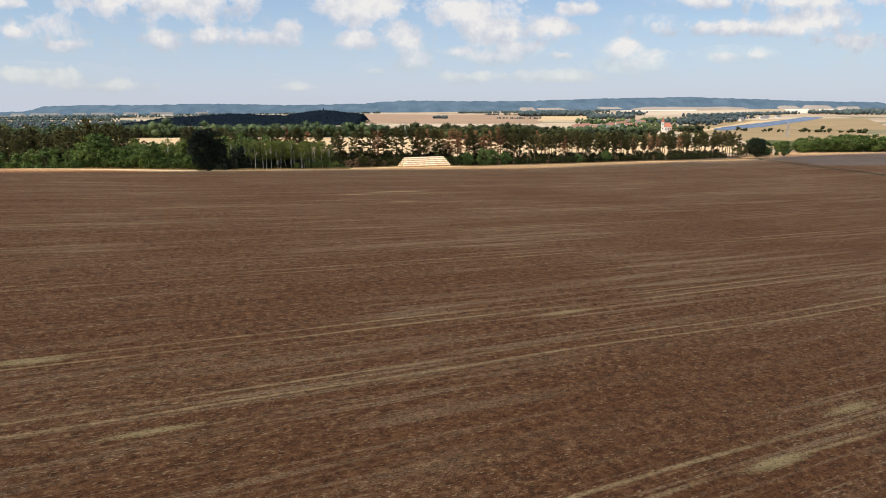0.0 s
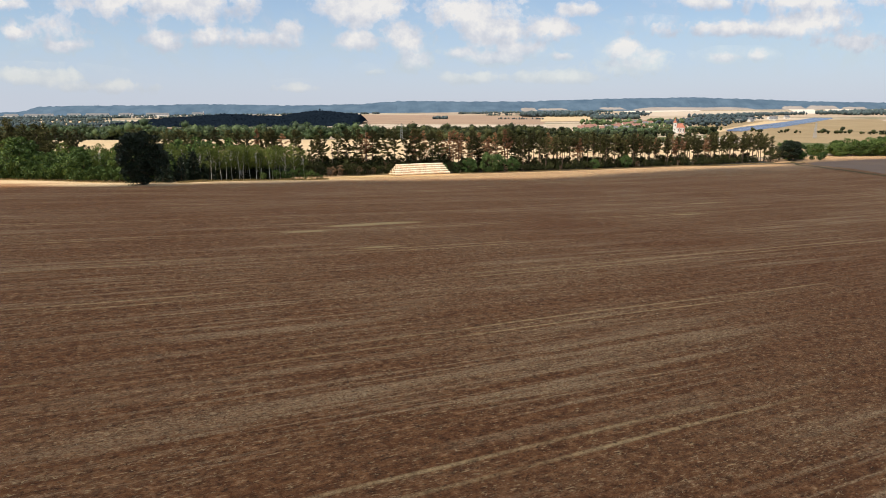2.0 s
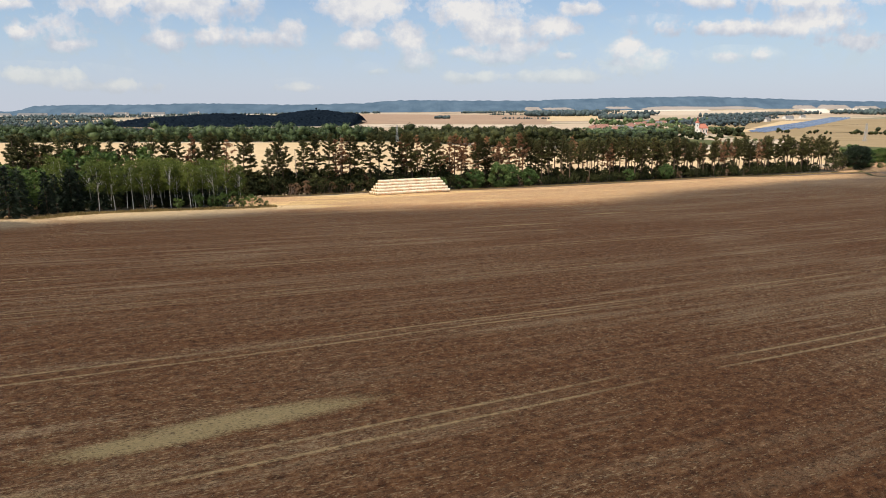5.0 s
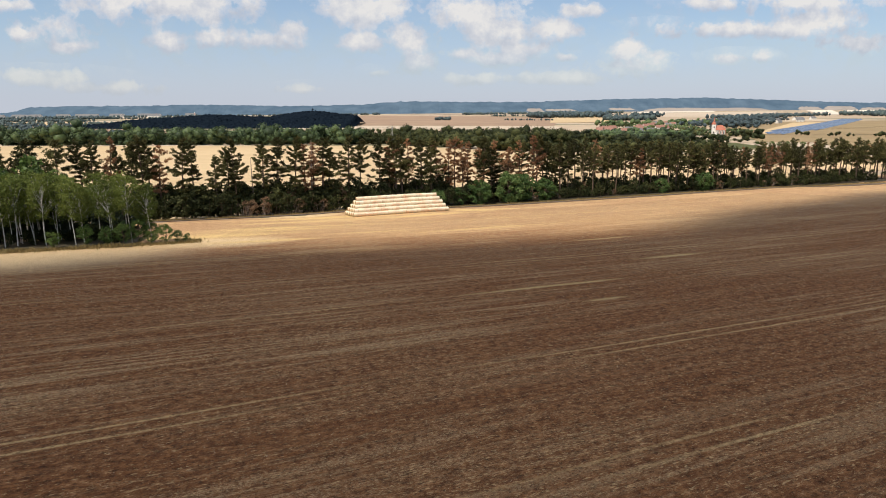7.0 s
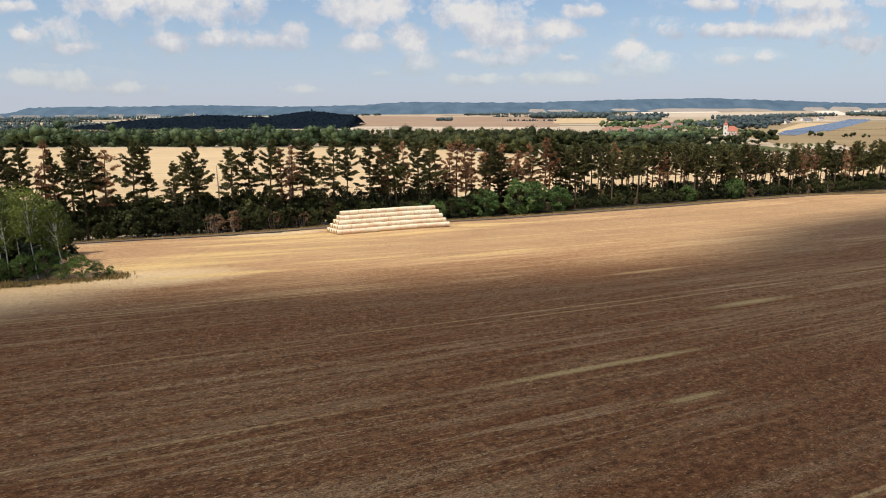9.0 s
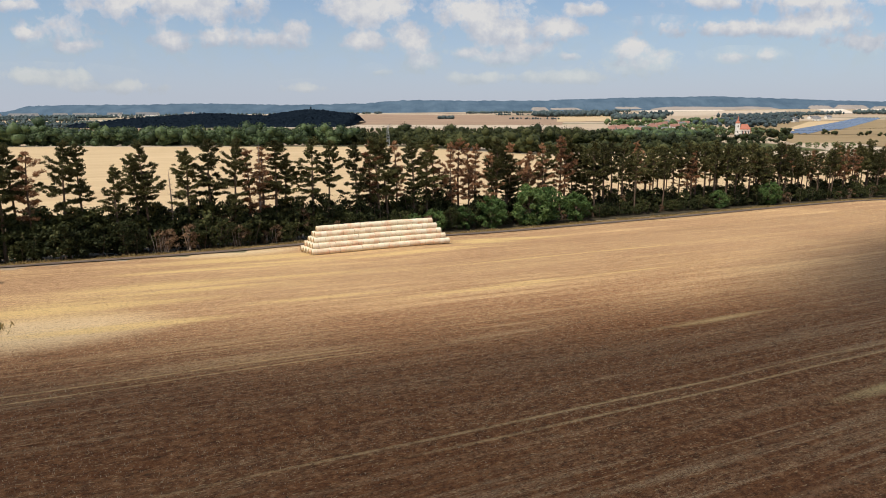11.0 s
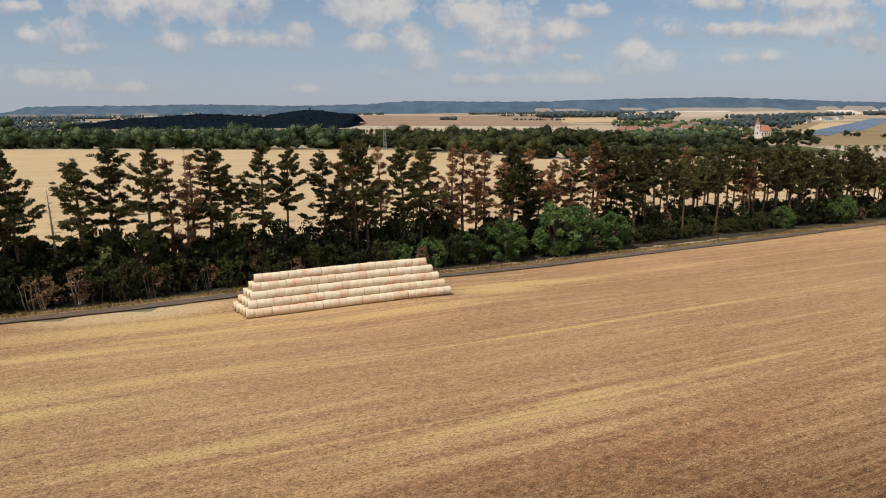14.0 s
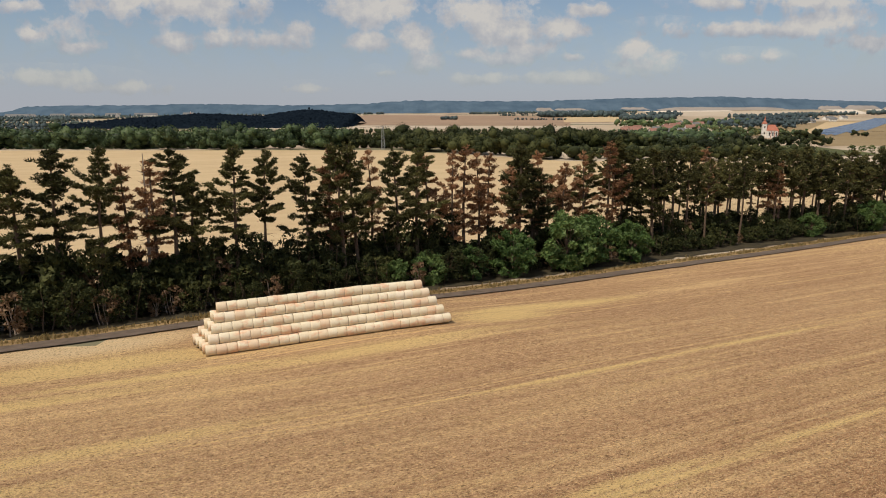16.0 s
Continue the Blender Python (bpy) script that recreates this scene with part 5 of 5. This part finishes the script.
parcel("field_strip", [(368, 1597), (536, 1627), (748, 2337), (513, 2306)], M_WHEAT, 0.7, "narrow golden field")
parcel("field_right", [(330, 235), (520, 215), (800, 790), (480, 790)], M_TAN, 0.5, "golden field beyond the hedge")
parcel("field_panels", [(450, 800), (900, 800), (1500, 1750), (860, 1560)], M_TAN, 0.5, "tan field round the solar panels")
parcel("meadow", [(70, 384), (150, 318), (300, 310), (285, 650)], M_MEADOW, 0.5, "green meadow below the village")
parcel("field_small", [(245, 664), (279, 661), (321, 784), (281, 788)], M_STUBBLE, 0.7, "small pale field by the village")
parcel("chalk_slope", [(1649, 2461), (1725, 2430), (2330, 3460), (2180, 3460)], M_CHALK, 0.9, "pale chalk slope far off")
parcel("chalk_slope", [(1745, 2400), (1830, 2320), (2580, 3420), (2390, 3450)], M_CHALK, 0.9, "pale chalk slope far off")
parcel("field_stubble", [(301, 150), (440, 205), (440, -20), (236, -20)], M_BARE, 0.1, "light brown stubble field beyond the grassy ditch")
parcel("field_bright", [(1060, 3000), (1500, 3080), (1640, 3440), (1150, 3400)], M_CHALK, 0.9, "bright pale field below the ridge")
parcel("field_rust", [(503, 777), (540, 800), (1150, 1590), (1000, 1520)], M_WHEAT, 0.9, "narrow rust-coloured field beside the panels")
parcel("meadow_strip", [(352, 250), (424, 262), (430, 292), (352, 282)], M_MEADOW, 0.8, "green strip of meadow behind the hedge")
parcel("field_ridge_foot", [(-1500, 3080), (-300, 3000), (-300, 3350), (-1500, 3420)], M_STUBBLE, 0.7, "pale fields below the ridge")
parcel("field_ridge_strip", [(250, 2850), (800, 2900), (900, 3200), (250, 3150)], M_STUBBLE, 0.8, "pale strip of field below the ridge")
parcel("meadow_far", [(-1150, 760), (-480, 720), (-560, 980), (-1200, 1060)], M_HAZE_MEADOW, 0.6, "green meadow on the plain, dulled with painted haze")
parcel("field_dusk", [(-1000, 1000), (-420, 960), (-520, 1180), (-1000, 1260)], M_BARE, 0.6, "dark ploughed field on the plain")
strip("track", [(294, 158), (270, 95), (248, 41), (229, -19), (223, -52), (219, -83), (212, -140)], 1.2, M_MEADOW, 0.12, "dark grassy ditch between two fields", "track")


def box(x0, x1, y0, y1, z0, z1):
    v = [(x, y, z) for x in (x0, x1) for y in (y0, y1) for z in (z0, z1)]
    return v, [(0, 1, 3, 2), (4, 6, 7, 5), (0, 4, 5, 1), (2, 3, 7, 6), (0, 2, 6, 4), (1, 5, 7, 3)]


def house(x, y, turn, w, d, h, wall, roof, label, name="house"):
    """A small house with a gabled roof, chimney, windows and a door."""
    root = new(name)
    root.matrix_world = pose(x, y, float(ground(x, y)) - 0.3, 0, 0, turn)
    walls = Pile()
    walls.add(*box(-w / 2, w / 2, -d / 2, d / 2, 0, h))
    r = d * 0.42
    walls.add([(-w / 2, -d / 2, h), (-w / 2, d / 2, h), (-w / 2, 0, h + r), (w / 2, -d / 2, h), (w / 2, d / 2, h), (w / 2, 0, h + r)], [(0, 2, 1), (3, 4, 5)])
    part("wall", walls, wall, root)
    tiles = Pile()
    e, o, t = w / 2 + 0.5, 0.5, 0.18
    for sgn in (-1, 1):
        y0, z0 = sgn * (d / 2 + o), h - o * 0.84
        v = [(-e, y0, z0), (e, y0, z0), (e, 0, h + r), (-e, 0, h + r)]
        tiles.add(v + [(a, b, c + t) for a, b, c in v], [(0, 1, 2, 3), (4, 5, 6, 7), (0, 1, 5, 4), (1, 2, 6, 5), (2, 3, 7, 6), (3, 0, 4, 7)])
    roof_ob = part("roof", tiles, roof, root)
    ch = Pile()
    ch.add(*box(w * 0.2, w * 0.2 + 0.7, -0.35, 0.35, h + r * 0.6, h + r + 0.9))
    part("chimney", ch, M_TILE, roof_ob)
    n = max(2, int(w / 3))
    for k in range(n):
        for z in ((1.0,) if h < 4.2 else (1.0, 3.6)):
            g = Pile()
            cx = -w / 2 + w * (k + 0.5) / n
            g.add(*box(cx - 0.5, cx + 0.5, -d / 2 - 0.04, -d / 2 + 0.1, z, z + 1.3))
            part("window", g, M_GLASS, root)
    return tagged(root, label, "house", "houses of the village")


def village():
    rng = np.random.default_rng(240)
    for i, (x, y) in enumerate(((318, 905), (332, 935), (345, 960), (362, 985), (352, 872), (372, 868), (392, 930), (420, 1010), (436, 1060), (470, 1120), (500, 1180),
                                (520, 1220), (545, 1270), (560, 1320), (590, 1330), (610, 1370), (455, 1000), (480, 1040), (330, 890), (343, 915), (402, 900), (382, 950), (530, 1160), (555, 1200), (580, 1270), (500, 1090))):
        white = rng.uniform() < 0.65
        house(x, y, rng.uniform(-35, 35), rng.uniform(10, 16), rng.uniform(8, 10.5), rng.uniform(5.0, 7.0), M_PLASTER if white else M_CREAM, M_TILE if rng.uniform() < 0.8 else M_SLATE,
              "white village house with a red tiled roof" if white else "cream village house with a red tiled roof")
    for i in range(12):
        x, y = 900 + i * 34 + rng.uniform(-15, 15), 1480 + i * 40 + rng.uniform(-60, 20)
        house(x, y, rng.uniform(-35, 35), rng.uniform(12, 20), 10, 6, M_PLASTER, M_SLATE, "far white house with a grey roof")
    for i in range(13):
        x, y = -2050 + i * 75 + rng.uniform(-30, 30), 3050 + rng.uniform(-120, 120)
        house(x, y, rng.uniform(-12, 12), rng.uniform(35, 80), 24, 8, M_PLASTER, M_SLATE, "long white farm shed far off on the plain", "farm_shed")


def church(x, y, turn):
    """The white church: nave with a steep hipped roof, square tower with a pointed cap."""
    root = new("church")
    root.matrix_world = pose(x, y, float(ground(x, y)) - 0.3, 0, 0, turn)
    nave = Pile()
    nave.add(*box(-3, 8.5, -5.5, 5.5, 0, 8.2))
    part("nave", nave, M_PLASTER, root)
    roof = Pile()
    roof.add([(-3.4, -6.0, 8.0), (9.0, -6.0, 8.0), (9.0, 6.0, 8.0), (-3.4, 6.0, 8.0), (-1.5, 0, 14.2), (5.5, 0, 14.2)],
             [(0, 1, 5, 4), (1, 2, 5), (2, 3, 4, 5), (3, 0, 4), (0, 3, 2, 1)])
    part("roof", roof, M_CHURCH_TILE, root, "steep red tiled roof")
    tower = Pile()
    tower.add(*box(-7.4, -3.05, -2.4, 2.4, 0, 15.2))
    tw = part("tower", tower, M_PLASTER, root, "square white tower")
    cap = Pile()
    pts = [(3.0, 15.0), (2.7, 16.2), (1.7, 17.6), (1.0, 18.3), (1.2, 19.2), (0.7, 20.2), (0.12, 24)]
    v, f = [], []
    for r, z in pts:
        for k in range(10):
            v.append((-5.2 + r * math.cos(k * 0.6283), r * math.sin(k * 0.6283), z))
    for i in range(len(pts) - 1):
        for k in range(10):
            f.append((i * 10 + k, i * 10 + (k + 1) % 10, i * 10 + 10 + (k + 1) % 10, i * 10 + 10 + k))
    cap.add(v, f)
    part("spire", cap, M_CHURCH_TILE, tw, "reddish pointed cap")
    for k in range(3):
        g = Pile()
        cx = -0.6 + k * 3.5
        g.add(*box(cx - 0.6, cx + 0.6, -5.58, -5.3, 2.4, 6.4))
        part("window", g, M_GLASS, root)
        g = Pile()
        g.add(*box(cx + 1.3, cx + 2.0, -5.62, -5.4, 0.2, 7.9))
        part("pilaster", g, M_CHURCH_TILE, root, "red painted pilaster strip")
    for z in (4, 10.5):
        g = Pile()
        g.add(*box(-5.8, -4.6, -2.48, -2.2, z, z + 2.2))
        part("window", g, M_GLASS, tw)
    tagged(root, "white village church with red roof and pointed tower", "church")


def solar_rows():
    u, n = np.array([0.617, 0.787]), np.array([-0.787, 0.617])
    for r in range(3, 9):
        root = new("solar_panel_row")
        a = np.array([556, 800.0]) + n * (r - 6) * 9.5
        panel, rail = Pile(), Pile()
        for k in range(66):
            s0, s1 = k * 20.0, k * 20.0 + 19.0
            w = 1 if s0 > 110 * max(0, abs(r - 6) - 1) else 0
            if not w:
                continue
            p0, p1 = a + u * s0, a + u * s1
            z0, z1 = float(ground(*p0)) + 0.8, float(ground(*p1)) + 0.8
            lo, hi = n * -3.2, n * 3.2
            v = [(*(p0 + lo), z0), (*(p1 + lo), z1), (*(p1 + hi), z1 + 2.6), (*(p0 + hi), z0 + 2.6)]
            panel.add(v + [(x, y, z - 0.12) for x, y, z in v], [(0, 1, 2, 3), (4, 5, 6, 7), (0, 1, 5, 4), (1, 2, 6, 5), (2, 3, 7, 6), (3, 0, 4, 7)])
            rail.add(*tube([(*p0, z0 - 1.2), (*p0, z0 + 1.1)], [0.12, 0.12], 4))
        part("panel", panel, M_PANEL, root, "dark blue glass panels")
        part("support", rail, M_STEEL, root)
        tagged(root, "long row of tilted dark blue solar panels", "solar panels", "rows of the solar field")


def pylon(x, y, h, turn):
    """A slim lattice mast with cross-arms."""
    root = new("power_pylon")
    z = float(ground(x, y)) - 0.2
    root.matrix_world = pose(x, y, z, 0, 0, turn)
    body = Pile()
    n = 8
    lv = [(1.25 - 0.75 * k / n, h * k / n) for k in range(n + 1)]
    corners = ((-1, -1), (1, -1), (1, 1), (-1, 1))
    for cx, cy in corners:
        body.add(*tube([(cx * lv[0][0], cy * lv[0][0], 0), (cx * lv[-1][0], cy * lv[-1][0], h)], [0.13, 0.1], 4))
    for k in range(n):
        for i in range(4):
            (ax, ay), (bx, by) = corners[i], corners[(i + 1) % 4]
            r0, z0, r1, z1 = *lv[k], *lv[k + 1]
            body.add(*tube([(ax * r0, ay * r0, z0), (bx * r1, by * r1, z1)], [0.06, 0.06], 4))
            body.add(*tube([(bx * r0, by * r0, z0), (ax * r1, ay * r1, z1)], [0.06, 0.06], 4))
    part("mast", body, M_STEEL, root)
    for zz, half in ((h - 0.4, 2.6),):
        arm = Pile()
        arm.add(*tube([(0, -half, zz), (0, half, zz)], [0.09, 0.09], 4))
        part("cross_arm", arm, M_STEEL, root)
    tagged(root, "slim grey steel lattice power pylon", "pylon", "pylons of the power line")
    return Vector((x, y, z + h - 0.5))


def power_line():
    ends = [pylon(-392, 393, 17, 3), pylon(-6.6, 376, 16.5, 3), pylon(430, 352, 17, 3)]
    for a, b in zip(ends, ends[1:]):
        for off in (-2.5, 0, 2.5):
            t = np.linspace(0, 1, 24)
            p = np.stack([a.x + (b.x - a.x) * t, a.y + (b.y - a.y) * t + off, a.z + (b.z - a.z) * t - 22 * t * (1 - t)], 1)
            pile = Pile()
            pile.add(*tube(p, np.full(24, 0.02), 4))
            ob = new("power_cable", pile.mesh("power_cable", [M_CABLE]))
            tagged(ob, "thin dark overhead power cable", "cable", "cables of the power line")


village()
church(401, 645, -14)
lookout_tower(-262, 1500, 15)
striped_mast(-906, 2500, 26)
solar_rows()
power_line()


def right_hedge():
    """Round trees past the end of the row, and a line of small trees on the golden field."""
    rng = np.random.default_rng(250)
    for i in range(17):
        x, y = 348 + i * 7.4 + rng.uniform(-3, 3) + (5 if i > 12 else 0), 214 + i * 0.4 + rng.uniform(-5, 6)
        plant("hedge_bush", BUSHES[i % 2], x, y, rng.uniform(1.0, 1.75), rng.uniform(0, 360), "big round leafy green bush in a hedge", "bush", "bushes of the hedge", 0, 1.1)
    for i, (x, y, s) in enumerate(((309, 176, 1.0), (303, 180, 1.2), (314, 180, 0.7), (322, 178, 0.3), (330, 182, 0.4), (337, 188, 0.45), (326, 174, 0.25))):
        plant("round_tree", (WALNUTS + BUSHES)[i % 4], x, y, s * 1.15, i * 70, "round dark green tree at the row's end", "tree", "trees at the row's end")
    dense = broad_meshes(122, 16.0, 15.0, 0.1, 150, 70, 0.62, M_SPRUCE, M_PINE_BARK, 0.3, 0.11, 0, 1, 0.95)
    plant("dark_tree", dense, 297, 165, 1.0, 60, "big dense dark tree at the row's end", "tree", "dark trees at the row's end")
    for i, (x, y, s) in enumerate(((276, 158, 1.5), (284, 163, 1.7), (290, 172, 1.8))):
        plant("dark_tree", SHRUBS[i % 3], x, y, s, i * 70, "big dense dark green tree at the row's end", "tree", "dark trees at the row's end", 0, 1.1)
    for i in range(7):
        x, y = 293 + i * 5.6, 336 - i * 1.2
        plant("small_tree", GREENS[i % 2], x, y, 0.42, i * 50, "small round tree standing in a line", "tree", "line of small trees", 0, 1.2)


right_hedge()
tufts("verge_grass", [(x - 1.5, y + 2.9) for x, y in EDGE], 1.7, 17000, 0.8, "dry grass on the verge under the trees", 302)


# ---- cloud over the field ----
def field_cloud():
    """The cumulus whose shade lies on the field."""
    rng = np.random.default_rng(14)
    edge = [(-260, -215), (-140, -165), (-75, -114), (-48, -86), (-23, -73), (8, -67), (33, -62), (55, -59), (72, -51), (86, -34), (100, -12), (118, 5), (161, 33), (205, 66), (262, 102), (300, 156), (420, 172)]
    ex, ey = np.array(edge).T
    alt = 2400.0
    shift = SUN_DIR * (alt / SUN_DIR.z)
    bm = bmesh.new()
    bmesh.ops.create_icosphere(bm, subdivisions=2, radius=1.0)
    base_v = np.array([v.co[:] for v in bm.verts])
    base_f = [[v.index for v in f.verts] for f in bm.faces]
    bm.free()
    pile = Pile()
    spots = [(x, float(np.interp(x, ex, ey)) - 24, 24) for x in np.arange(-260, 420, 9)]
    for x in np.arange(-280, 440, 30):
        for y in np.arange(-560, 120, 30):
            if y < np.interp(x, ex, ey) - 55:
                spots.append((x + rng.uniform(-8, 8), y + rng.uniform(-8, 8), rng.uniform(30, 42)))
    for x, y, r in spots:
        lump = base_v * (1 + 0.18 * np.sin(base_v * 5 + rng.uniform(0, 6, 3)).sum(1, keepdims=True) / 3)
        rr = r * rng.uniform(0.92, 1.08)
        pile.add(lump * (rr, rr, rr * rng.uniform(0.7, 1.4)) + (x + shift.x, y + shift.y, alt + rng.uniform(0, 40)), base_f)
    ob = new("cloud", pile.mesh("cloud", [M_CLOUD], True))
    tagged(ob, "white cumulus cloud floating over the field", "cloud", kind="stuff")


field_cloud()
